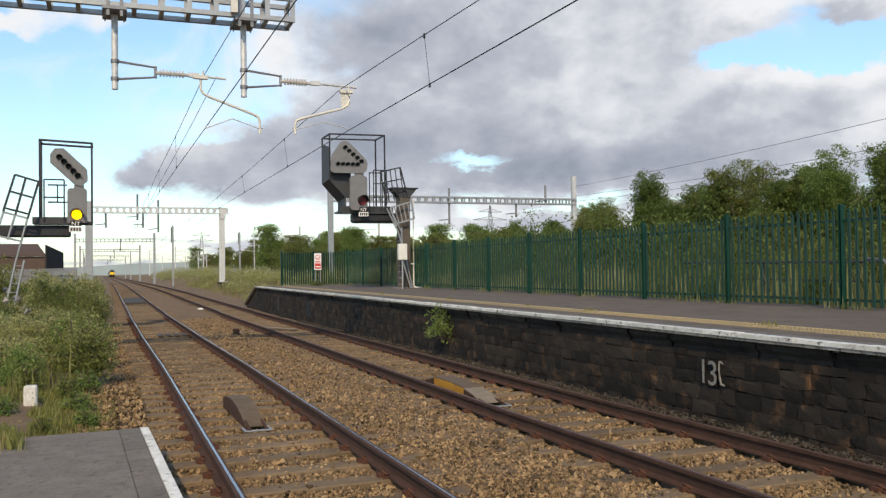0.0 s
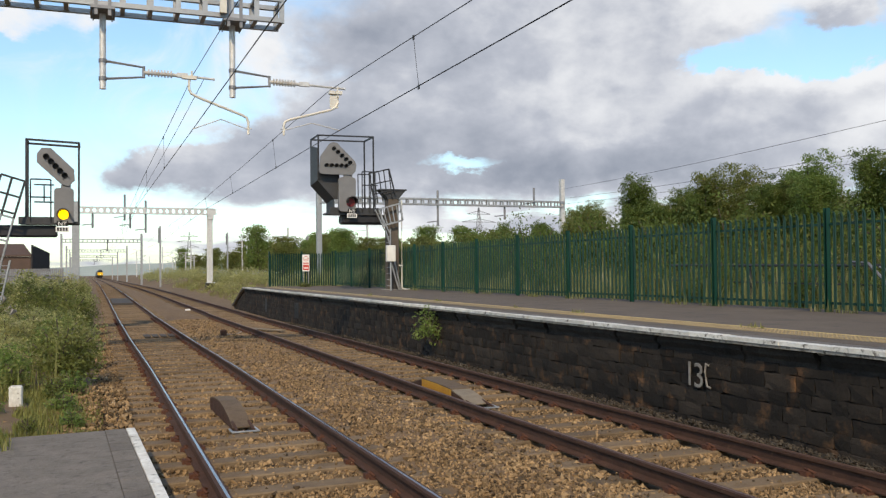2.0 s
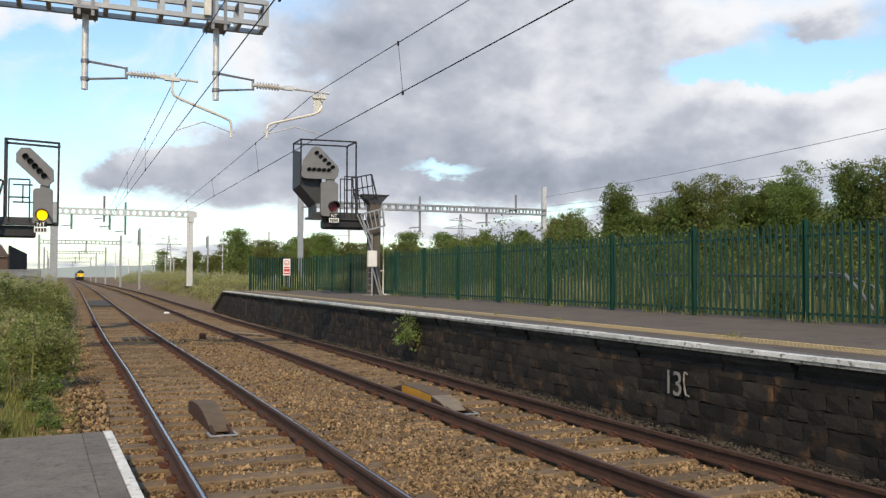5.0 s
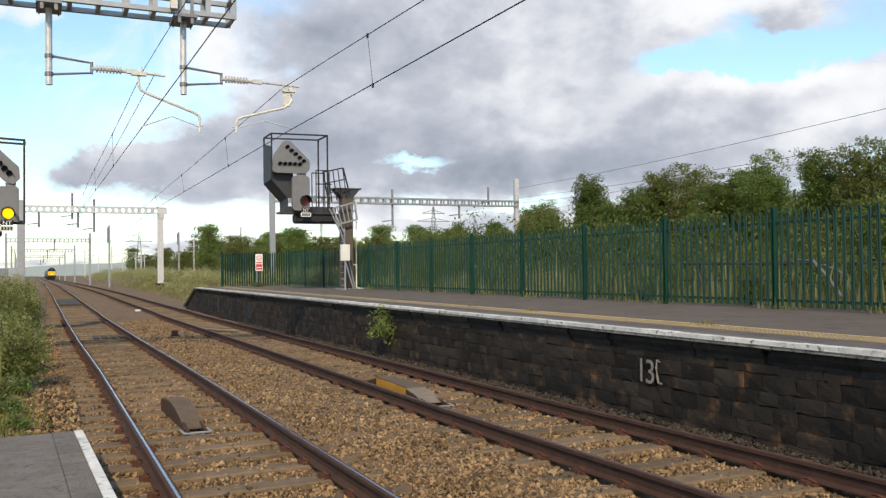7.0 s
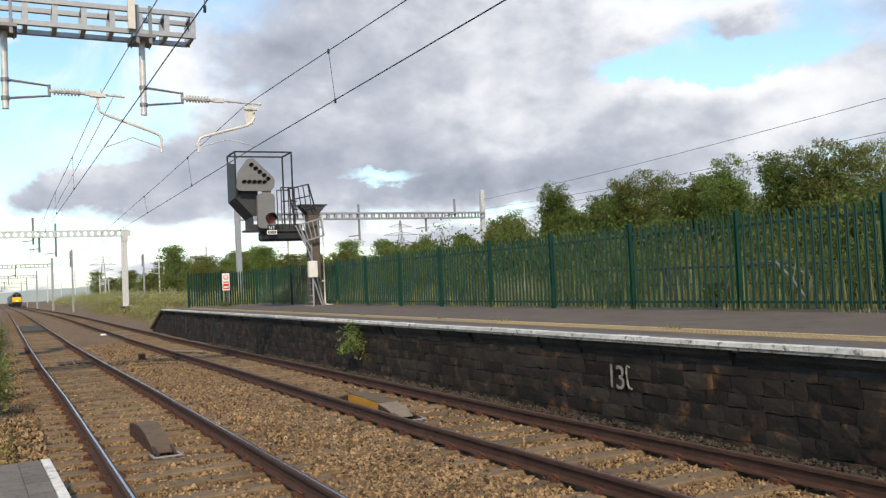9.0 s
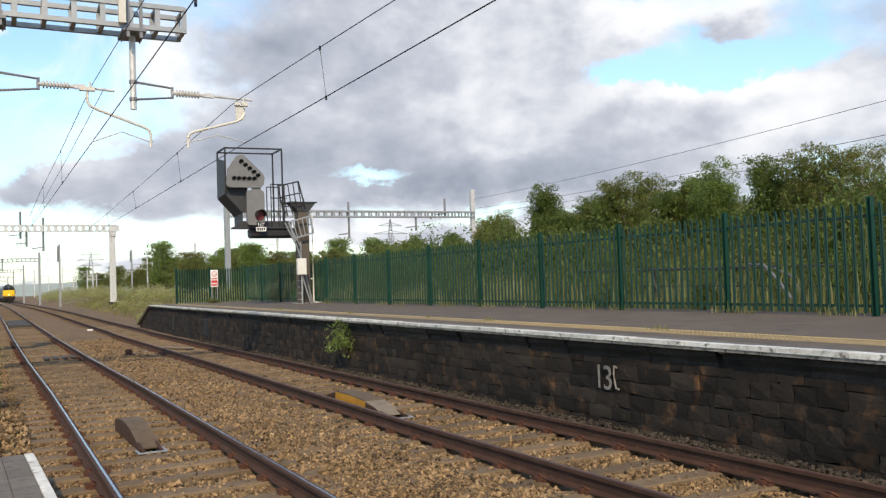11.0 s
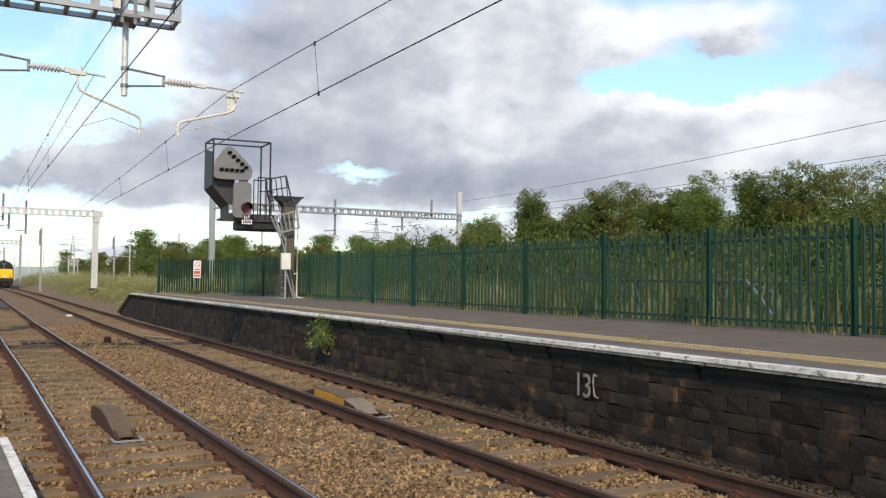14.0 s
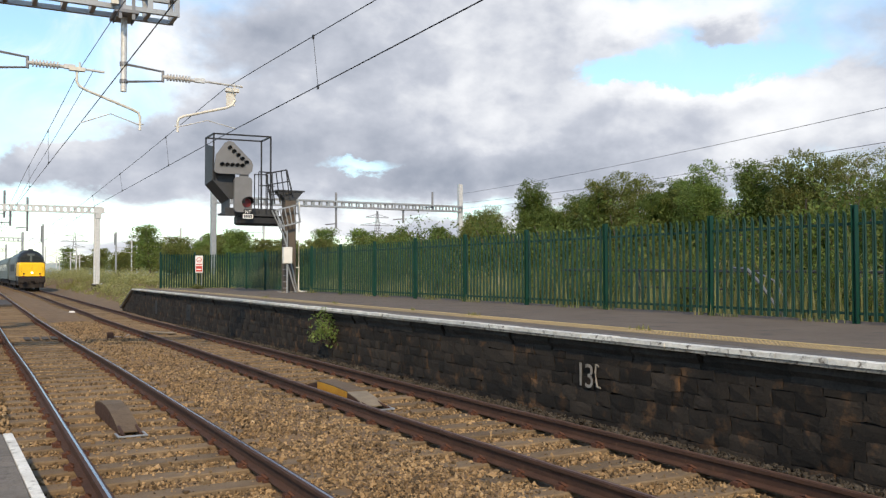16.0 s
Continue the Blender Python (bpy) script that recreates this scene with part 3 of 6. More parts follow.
def ramp_thing(name, label, x, y, w, length, hgt, mats, rz=0):
    """Pressed-steel ramp box between the rails: sloped ends, flat top, side flanges, a strip plate on the ground."""
    e = tagged(empty(name, x, y, -0.17, rz), label, "track ramp")
    for k, (y0, y1, z0, z1, mt) in enumerate(mats):
        bm = B()
        plate(bm, [(-w / 2, y0 * length, z0 * hgt), (w / 2, y0 * length, z0 * hgt), (w / 2, y1 * length, z1 * hgt), (-w / 2, y1 * length, z1 * hgt)], (0, 0, 0.015))
        part("ramp_panel", bm, "ramp_brown" if mt == "yellow_ramp" else mt, e)
        for s in (-1, 1):
            bm = plate(B(), [(s * w / 2, y0 * length, 0.0), (s * w / 2, y1 * length, 0.0), (s * w / 2, y1 * length, z1 * hgt), (s * w / 2, y0 * length, max(z0 * hgt, 0.004))], (-s * 0.012, 0, 0))
            part("side_panel", bm, mt if mt == "yellow_ramp" else "rail_side", e)
    bm = box(B(), -w / 2 - 0.05, w / 2 + 0.05, -0.62 * length, -0.62 * length + 0.03, 0.0, 0.02, 0.004)
    for s in (-1, 1):
        box(bm, s * (w / 2 + 0.035) - 0.015, s * (w / 2 + 0.035) + 0.015, -0.62 * length + 0.03, -0.48 * length, 0.0, 0.02, 0.004)
    part("base_frame", bm, "galv", e, "pale metal angle frame")
    for s in (-1, 1):
        part("foot_bracket", bar(B(), (s * w * 0.42, -0.6 * length, 0.02), (s * w * 0.42, -0.42 * length, hgt * 0.35), 0.018, 6), "rail_side", e)
    return e


# ---------------------------------------------------------------- far platform


def platform_far():
    pf = tagged(empty("platform"), "raised railway platform with worn asphalt surface", "platform", kind="structure")
    # asphalt body behind coping, ramped at its far end
    ys = [-20, 0, 10, 20, 30, 40, P_END, P_RAMP]
    bm = B()
    x0, x1 = PX + 0.42, 12.75
    rows = []
    for y in ys:
        z = pz(y) if y <= P_END else 0.02
        rows.append([bm.verts.new((x0, y, z)), bm.verts.new((x1, y, z)), bm.verts.new((x1, y, -0.4)), bm.verts.new((x0, y, -0.4))])
    for a, b in zip(rows, rows[1:]):
        for k in range(4):
            bm.faces.new((a[k], a[(k + 1) % 4], b[(k + 1) % 4], b[k]))
    bm.faces.new(rows[0])
    bm.faces.new(rows[-1][::-1])
    bmesh.ops.recalc_face_normals(bm, faces=bm.faces)
    part("surface", bm, "asphalt_old", pf, "grey-brown worn asphalt")
    # painted line and tactile slabs
    bm = B()
    plate(bm, [(8.17, -20, pz(-20) + 0.004), (8.25, -20, pz(-20) + 0.004), (8.25, 44, pz(44) + 0.004), (8.17, 44, pz(44) + 0.004)], (0, 0, 0.003))
    part("painted_line", bm, "yellow_line", pf, "worn yellow painted line")
    me = bpy.data.meshes.new("tactile_slab")
    bm = box(B(), 0, 0.40, 0, 0.395, -0.03, 0.006, 0.002)
    for i in range(6):
        for j in range(6):
            bmesh.ops.create_cone(bm, cap_ends=True, segments=6, radius1=0.016, radius2=0.010, depth=0.006, matrix=Matrix.Translation((0.035 + i * 0.066, 0.035 + j * 0.066, 0.009)))
    bm.to_mesh(me)
    bm.free()
    me.materials.append(M["tactile"])
    plain = bpy.data.meshes.new("tactile_slab")
    bm = box(B(), 0, 0.40, 0, 0.395, -0.03, 0.008, 0.002)
    bm.to_mesh(plain)
    bm.free()
    plain.materials.append(M["tactile"])
    for k in range(105):
        y = 2.0 + 0.4 * k
        share("tactile_slab", me if y < 14 else plain, pf, pose(7.72, y, pz(y) + 0.001))
    # coping slabs with a white nose
    rng = random.Random(3)
    y = -3.0
    while y < P_RAMP - 0.1:
        ln = rng.choice((0.9, 0.95, 1.0, 0.6))
        y1 = min(y + ln, P_END if y < P_END - 0.01 else P_RAMP)
        za, zb = (pz(y) if y <= P_END else pz(P_END) - (y - P_END) / (P_RAMP - P_END) * pz(P_END) + 0.02), (pz(y1) if y1 <= P_END else pz(P_END) - (y1 - P_END) / (P_RAMP - P_END) * pz(P_END) + 0.02)
        j, o = rng.uniform(-0.012, 0.012), rng.uniform(-0.004, 0.005)
        bm = B()
        plate(bm, [(PX + 0.15, y + 0.004, za - 0.12), (PX + 0.15, y1 - 0.004, zb - 0.12), (PX + 0.42, y1 - 0.004, zb - 0.12), (PX + 0.42, y + 0.004, za - 0.12)], (0, 0, 0.12 + o))
        cp = part("coping_slab", bm, "coping", pf)
        bm = B()
        plate(bm, [(PX + j + 0.012, y + 0.004, za - 0.082), (PX + j + 0.012, y1 - 0.004, zb - 0.082), (PX + 0.15, y1 - 0.004, zb - 0.082), (PX + 0.15, y + 0.004, za - 0.082)], (0, 0, 0.036))
        part("weathered_edge", bm, "nosing_low", cp, "grey weathered lower edge")
        bm = B()
        plate(bm, [(PX + j, y + 0.004, za - 0.046), (PX + j, y1 - 0.004, zb - 0.046), (PX + 0.155, y1 - 0.004, zb - 0.046), (PX + 0.155, y + 0.004, za - 0.046)], (0, 0, 0.049 + o))
        part("white_nosing", bm, "white_edge" if y1 <= P_END else "coping", cp, "chipped white painted edge" if y1 <= P_END else "")
        y = y1
    return pf


def platform_wall():
    wl = tagged(empty("wall_platform"), "soot-blackened rough stone platform retaining wall", "stone wall", kind="structure")
    # backing follows the platform and its ramp
    bm = B()
    plate(bm, [(WX + 0.03, -12, -0.45), (WX + 0.03, P_RAMP, -0.45), (WX + 0.03, P_RAMP, -0.02), (WX + 0.03, P_END, pz(P_END) - 0.12), (WX + 0.03, -12, pz(-12) - 0.12)], (0.28, 0, 0))
    part("backing", bm, "wall_joint", wl)
    rng = random.Random(21)
    shapes = {}

    def block(ln, hg, kind):
        key = (round(ln, 2), round(hg, 2), kind, rng.randrange(4))
        if key not in shapes:
            d = 0.03 if kind == "wall_stone" else 0.075
            g = 0.002
            bm = box(B(), -d, 0.12, -ln / 2 + g, ln / 2 - g, -hg / 2 + g, hg / 2 - g)
            bmesh.ops.subdivide_edges(bm, edges=[e for e in bm.edges if e.calc_length() > 0.11], cuts=2, use_grid_fill=True)
            for v in bm.verts:
                if v.co.x < 0.1:
                    edge = abs(abs(v.co.y) - ln / 2 + g) < 1e-4 or abs(abs(v.co.z) - hg / 2 + g) < 1e-4
                    v.co += Vector((rng.uniform(0.004, 0.011) if edge and v.co.x < 0 else rng.uniform(-0.004, 0.003), rng.uniform(-0.014, 0.014), rng.uniform(-0.012, 0.012)))
                    if kind == "corbel" and v.co.z < 0:
                        v.co.x += 0.055
            me = bpy.data.meshes.new("stone")
            bm.to_mesh(me)
            bm.free()
            me.materials.append(M[kind])
            shapes[key] = me
        return shapes[key]

    courses = [(-0.32, 0.19), (-0.13, 0.17), (0.04, 0.19), (0.23, 0.16), (0.39, 0.19), (0.58, 0.10)]
    far = []
    for z0, hg in courses:
        y = 3.0 + rng.uniform(0, 0.3)
        while y < P_RAMP - 0.5:
            ln = rng.choice((0.17, 0.22, 0.28, 0.34, 0.4, 0.46))
            top = pz(y) if y < P_END else pz(P_END) * (1 - (y + ln - P_END) / (P_RAMP - P_END))
            if z0 + hg < top - 0.1:
                m = pose(WX + rng.uniform(-0.006, 0.008), y + ln / 2, z0 + hg / 2 + 0.003 * (y - 8) + rng.uniform(-0.006, 0.006), rng.uniform(-1.0, 1.0), rng.uniform(-0.8, 0.8), rng.uniform(-0.5, 0.5))
                if y < 13.4:
                    share("stone", block(ln, hg, "wall_stone"), wl, m)
                else:
                    far.append((block(ln, hg, "wall_stone"), m))
            y += ln
    # overhanging course below the coping, its stones slightly out of line
    y = 3.0
    while y < P_END - 0.3:
        ln = rng.choice((0.55, 0.75, 0.95, 1.1))
        gap = rng.choice((0.0, 0.0, 0.05, 0.12))
        m = pose(WX - 0.005 + rng.uniform(-0.015, 0.015), y + ln / 2, pz(y + ln / 2) - 0.19, 0, rng.uniform(-2, 4), 0)
        if y < 30:
            share("corbel_stone", block(ln, 0.2, "corbel"), wl, m)
        else:
            far.append((block(ln, 0.2, "corbel"), m))
        y += ln + gap
    bm = B()
    for me, m in far:
        k = len(bm.verts)
        bm.from_mesh(me)
        bm.verts.ensure_lookup_table()
        bmesh.ops.transform(bm, matrix=m, verts=bm.verts[k:])
    tagged(part("far_stonework", bm, "wall_stone", wl), kind="stuff")
    # drain recesses: black boxes on the face, the shade inside put into the colour
    for y, w in ((39.5, 0.5), (33.0, 0.75)):
        part("recess", box(B(), WX - 0.035, WX + 0.02, y - w / 2, y + w / 2, 0.02, 0.62, 0.01), "black", wl)
    # painted marks, worn
    for ch, y, z in (("1", 9.17, 0.27), ("3", 8.99, 0.26)):
        writing("painted_figure", ch, 0.44, pose(WX - 0.062, y, z, 90, 0, -90), "paint_mark", wl)
    bm = B()
    run(bm, [(WX - 0.058, 8.80, 0.55), (WX - 0.058, 8.85, 0.57), (WX - 0.058, 8.87, 0.47), (WX - 0.058, 8.85, 0.36), (WX - 0.058, 8.83, 0.29), (WX - 0.058, 8.77, 0.28)], 0.014, 5)
    part("painted_figure", bm, "paint_mark", wl, "worn white painted mark")
    return wl


# ---------------------------------------------------------------- near platform


def platform_near():
    p = tagged(empty("platform_near"), "low asphalt platform end with a white painted edge", "platform", kind="structure")
    ex, ey, sl = 0.262, 9.66, 0.038                  # corner of the edge and its slant

    def edge(y, off):
        return ex + (ey - y) * sl + off

    part("surface", box(B(), -9, -0.95, -12, 9.55, -0.4, 0.146), "asphalt", p, "worn grey asphalt")
    bm = plate(B(), [(-0.945, -12, -0.4), (edge(-12, -0.21), -12, -0.4), (edge(9.62, -0.21), 9.62, -0.4), (-0.945, 9.60, -0.4)], (0, 0, 0.55))
    part("edge_strip", bm, "paver", p, "darker asphalt strip along the edge")
    turn = math.degrees(math.atan(sl))
    me = bpy.data.meshes.new("paver")
    bm = box(B(), 0.001, 0.199, 0.001, 0.399, -0.08, 0.0, 0.002)
    bm.to_mesh(me)
    bm.free()
    me.materials.append(M["paver"])
    for j in range(32):
        y = 9.64 - 0.4 * (j + 1)
        share("paver", me, p, pose(edge(y, -0.206), y, 0.1525 + 0.0008 * (j * 3 % 4), 0, 0, turn))
    me = bpy.data.meshes.new("edge_slab")
    bm = box(B(), 0, 0.085, 0.001, 0.899, -0.5, 0.0, 0.004)
    bm.to_mesh(me)
    bm.free()
    me.materials.append(M["white_edge"])
    for j in range(14):
        y = ey - 0.9 * (j + 1)
        share("edge_slab", me, p, pose(edge(y, 0), y, 0.155, 0, 0, turn))
    return p

# ---------------------------------------------------------------- fence


def fence_x(y):
    return 12.17 - 0.012 * y


PALE_H = 1.80


def pale_mesh(name, hgt, w=0.074):
    """Pressed W-section pale with a split, pointed top."""
    prof = [(-w / 2, 0.012), (-w / 2 + 0.012, 0.0), (-w / 6, 0.0), (0, 0.018), (w / 6, 0.0), (w / 2 - 0.012, 0.0), (w / 2, 0.012)]
    tops = (-0.10, -0.045, -0.01, -0.075, -0.01, -0.045, -0.10)
    bm = B()
    sheets = []
    for d in (0.0, 0.006):
        sheets.append([[bm.verts.new((y + d, x, 0)) for x, y in prof], [bm.verts.new((y + d, x, hgt - 0.12)) for x, y in prof],
                       [bm.verts.new((y + d - (0.02 if k in (2, 4) else 0), x, hgt + tops[k])) for k, (x, y) in enumerate(prof)]])
    for sh in sheets:
        for r0, r1 in zip(sh, sh[1:]):
            for k in range(6):
                bm.faces.new((r0[k], r0[k + 1], r1[k + 1], r1[k]))
    f, q = sheets
    for k in range(6):
        bm.faces.new((f[2][k], f[2][k + 1], q[2][k + 1], q[2][k]))
    for k in (0, 6):
        for j in (0, 1):
            bm.faces.new((f[j][k], f[j + 1][k], q[j + 1][k], q[j][k]))
    bmesh.ops.recalc_face_normals(bm, faces=bm.faces)
    me = bpy.data.meshes.new(name)
    bm.to_mesh(me)
    bm.free()
    me.materials.append(M["fence"])
    return me


def fence():
    fe = tagged(empty("palisade_fence"), "tall dark green steel palisade fence along the platform", "fence")
    pale = pale_mesh("pale", PALE_H - 0.06)
    post = bpy.data.meshes.new("post")
    bm = B()
    for x0, x1, y0, y1 in ((-0.045, 0.045, -0.038, -0.030), (-0.045, 0.045, 0.030, 0.038), (-0.004, 0.004, -0.030, 0.030)):
        box(bm, x0, x1, y0, y1, -0.3, PALE_H + 0.05)
    bm.to_mesh(post)
    bm.free()
    post.materials.append(M["fence"])
    bolt = bpy.data.meshes.new("bolt")
    bm = bmesh.new()
    bmesh.ops.create_cone(bm, cap_ends=True, segments=6, radius1=0.014, radius2=0.01, depth=0.016, matrix=pose(-0.008, 0, 0, 0, 90, 0))
    bm.to_mesh(bolt)
    bm.free()
    bolt.materials.append(M["fence"])
    rng = random.Random(8)
    y0 = 11.83 - 9.0
    for k in range(15):
        y = y0 + 3.0 * k
        share("post", post, fe, pose(fence_x(y), y, pz(y), rng.uniform(-0.4, 0.4), rng.uniform(-0.4, 0.4), 0))
        if k == 14:
            break
        for z in (0.16, PALE_H - 0.24):
            bm = B()
            a, b = y + 0.05, y + 2.95
            bar(bm, (fence_x(a) + 0.01, a, pz(a) + z), (fence_x(b) + 0.01, b, pz(b) + z), 0.004, 4, 0.022, True)
            bar(bm, (fence_x(a) + 0.028, a, pz(a) + z - 0.02), (fence_x(b) + 0.028, b, pz(b) + z - 0.02), 0.02, 4, 0.004, True)
            part("rail", bm, "fence", fe)
        for j in range(17):
            yy = y + 3.0 * (j + 1) / 18
            p = share("pale", pale, fe, pose(fence_x(yy) - 0.018, yy, pz(yy) + 0.05 + rng.uniform(-0.008, 0.008), rng.uniform(-0.5, 0.5), rng.uniform(-0.6, 0.6), rng.uniform(-1.5, 1.5)))
    # return across the platform's end
    ye, xa, xb = 45.2, fence_x(45) - 0.05, 8.35
    f2 = tagged(empty("end_fence"), "green steel palisade fence closing the platform end", "fence")
    n = 27
    for j in range(n + 1):
        x = xa + (xb - xa) * j / n
        y = ye + 0.35 * j / n
        share("pale", pale, f2, pose(x, y - 0.02, pz(44) + 0.04 + rng.uniform(-0.01, 0.01), 0, 0, 90))
    for x in (xa, (xa + xb) / 2, xb - 0.06):
        share("post", post, f2, pose(x, ye + 0.35 * (xa - x) / (xa - xb) + 0.03, pz(44), 0, 0, 90))
    for z in (0.2, PALE_H - 0.2):
        bm = B()
        bar(bm, (xa, ye + 0.01, pz(44) + z), (xb, ye + 0.36, pz(44) + z), 0.022, 4, 0.006, True)
        part("rail", bm, "fence", f2)
    # notice fixed to it
    sg = tagged(empty("notice_board", 10.08, 44.95, 1.85), "white trespass notice with red panel on the fence", "sign")
    part("board", box(B(), -0.19, 0.19, -0.015, 0.0, 0.0, 0.87, 0.01), "sign_white", sg)
    part("red_panel", box(B(), -0.155, 0.155, -0.021, -0.016, 0.06, 0.34), "sign_red", sg, "red printed panel")
    part("text_bar", box(B(), -0.14, 0.14, -0.021, -0.016, 0.39, 0.45), "sign_red", sg)
    part("text_bar", box(B(), -0.12, 0.12, -0.026, -0.022, 0.14, 0.2), "sign_white", sg)
    bm = run(B(), [(0.12 * math.cos(a * math.tau / 20), -0.018, 0.66 + 0.12 * math.sin(a * math.tau / 20)) for a in range(20)] + [(0.12, -0.018, 0.66), (-0.09, -0.018, 0.58)], 0.014, 5)
    part("symbol", bm, "sign_red", sg)
    bm = B()
    for x in (-0.14, 0.14):
        bar(bm, (x, 0.02, -0.82), (x, 0.02, 0.8), 0.02, 6)
    part("stake", bm, "galv", sg)


# ---------------------------------------------------------------- signals


def hood(bm, x, y, z, r):
    """Half-open tube over a lamp opening."""
    n = 8
    a = [math.pi * (k / n) * 1.2 - 0.3 for k in range(n + 1)]
    v = [[bm.verts.new((x + math.cos(t) * r * s, yy, z + math.sin(t) * r * s)) for t in a] for yy, s in ((y, 1), (y - r * 1.6, 1.0), (y - r * 1.6, 0.86), (y, 0.86))]
    for i in range(4):
        for k in range(n):
            bm.faces.new((v[i][k], v[i][k + 1], v[(i + 1) % 4][k + 1], v[(i + 1) % 4][k]))


def lamps(parent, y, spots, r):
    for x, z in spots:
        bm = B()
        bmesh.ops.create_cone(bm, cap_ends=True, segments=12, radius1=r, radius2=r, depth=0.02, matrix=pose(x, y - 0.012, z, 90))
        hood(bm, x, y, z, r * 1.15)
        part("lamp_opening", bm, "black", parent)


def frame_bars(bm, pts, r):
    for a, b in zip(pts, pts[1:]):
        bar(bm, a, b, r, 4, r, True)


def rounded(x0, x1, z0, z1, r, y, top=True, bottom=True):
    out = []
    for cx, cz, a0, on in ((x1 - r, z1 - r, 0, top), (x0 + r, z1 - r, 90, top), (x0 + r, z0 + r, 180, bottom), (x1 - r, z0 + r, 270, bottom)):
        if on:
            out += [(cx + r * math.cos(radians(a0 + k * 22.5)), y, cz + r * math.sin(radians(a0 + k * 22.5))) for k in range(5)]
        else:
            out.append((x0 if a0 in (90, 180) else x1, y, z0 if a0 >= 180 else z1))
    return out


def id_plate(parent, x, y, z):
    p1 = part("plate", box(B(), x - 0.17, x + 0.17, y - 0.02, y, z - 0.08, z + 0.09), "black", parent, "black signal plate")
    writing("plate_letters", "NT", 0.19, pose(x, y - 0.024, z - 0.07, 90), "sign_white", p1)
    p2 = part("plate", box(B(), x - 0.2, x + 0.2, y - 0.02, y, z - 0.27, z - 0.10), "sign_white", parent, "white plate with dark marks")
    bm = B()
    for k in range(4):
        box(bm, x - 0.16 + 0.085 * k, x - 0.10 + 0.085 * k, y - 0.026, y - 0.021, z - 0.24, z - 0.13)
    part("mark_bars", bm, "dark_panel", p2)


def signal_far():
    Y = 34.0
    s = tagged(empty("railway_signal"), "cantilevered colour-light signal with triangular route indicator, showing red", "railway signal", "signals")
    # post on the platform
    bm = B()
    box(bm, 10.99, 11.46, Y - 0.2, Y + 0.25, 0.95, 5.0, 0.03)
    part("post", bm, "post_brown", s, "brown-painted square steel post")
    bm = B()
    plate(bm, [(11.0, Y - 0.22, 4.75), (11.45, Y - 0.22, 4.75), (11.75, Y - 0.22, 5.1), (10.68, Y - 0.22, 5.1)], (0, 0.5, 0))
    box(bm, 10.64, 11.8, Y - 0.26, Y + 0.32, 5.1, 5.15)
    part("post_head", bm, "dark_panel", s)
    part("foot_plate", box(B(), 10.85, 11.6, Y - 0.34, Y + 0.4, 0.9, 1.06, 0.02), "concrete", s)
    # beam and deck out over the line
    part("beam", box(B(), 9.15, 11.2, Y + 0.1, Y + 0.75, 3.72, 4.12, 0.08), "black_steel", s, "black box beam")
    bm = box(B(), 8.62, 10.8, Y + 0.05, Y + 1.2, 4.13, 4.2)
    box(bm, 8.62, 10.8, Y + 0.02, Y + 0.06, 4.08, 4.38)
    part("deck", bm, "dark_panel", s, "dark grey maintenance deck")
    # sloping side and back screens
    bm = B()
    plate(bm, [(8.12, Y, 6.75), (8.12, Y + 1.25, 7.0), (8.12, Y + 1.25, 5.35), (8.12, Y, 5.45)], (0.03, 0, 0))
    plate(bm, [(8.12, Y, 5.45), (8.12, Y + 1.25, 5.35), (8.78, Y + 1.25, 4.62), (8.78, Y, 4.72)], (0.03, 0, 0.02))
    plate(bm, [(8.78, Y, 4.72), (8.78, Y + 1.25, 4.62), (8.78, Y + 1.25, 4.15), (8.78, Y, 4.15)], (0.03, 0, 0))
    plate(bm, [(8.14, Y + 0.12, 5.9), (8.14, Y + 0.12, 5.45), (8.78, Y + 0.12, 4.72), (9.05, Y + 0.12, 4.72), (9.05, Y + 0.12, 5.9)], (0, 0.03, 0))
    part("screen", bm, "dark_panel", s, "dark grey folded steel screen")
    # cage
    bm = B()
    r = 0.028
    f, b = Y, Y + 1.3
    frame_bars(bm, [(8.16, f, 7.26), (10.45, f, 7.29), (10.45, b, 7.29), (8.16, b, 7.26), (8.16, f, 7.26)], r)
    cg = part("cage", bm, "black_steel", s, "black square-bar safety cage")
    for x, y, z in ((8.16, f, 5.5), (10.45, f, 4.2), (10.45, b, 4.2), (8.16, b, 5.4)):
        part("cage_post", bar(B(), (x, y, z), (x, y, 7.27), r, 4, r, True), "black_steel", cg)
    # route indicator: a rounded triangle
    y = Y - 0.25
    bm = plate(B(), [(8.13, y, 5.82), (8.20, y, 6.40), (8.55, y, 6.90), (8.68, y, 6.97), (8.86, y, 6.95), (9.60, y, 6.24), (9.66, y, 6.08), (9.62, y, 5.82), (9.48, y, 5.68), (8.30, y, 5.68), (8.18, y, 5.72)], (0, 0.1, 0))
    ri = part("route_indicator", bm, "signal_grey", s, "grey triangular junction indicator with ten lamps")
    lamps(ri, y, [(8.72 + 0.165 * k, 6.70 - 0.135 * k) for k in range(5)] + [(8.42 + 0.2 * k, 6.03) for k in range(5)], 0.07)
    part("bracket", box(B(), 9.15, 9.5, Y - 0.2, Y - 0.1, 5.5, 5.75), "signal_grey", s)
    hd = part("signal_head", plate(B(), rounded(8.92, 9.63, 4.2, 5.58, 0.14, y), (0, 0.16, 0)), "signal_grey", s, "grey single-lens signal head")
    bm = B()
    bmesh.ops.create_cone(bm, cap_ends=True, segments=20, radius1=0.17, radius2=0.17, depth=0.04, matrix=pose(9.40, y - 0.02, 4.56, 90))
    part("lens", bm, "red_lens", hd, "dull red signal lens")
    bm = B()
    hood(bm, 9.42, y, 4.60, 0.2)
    part("hood", bm, "black", hd)
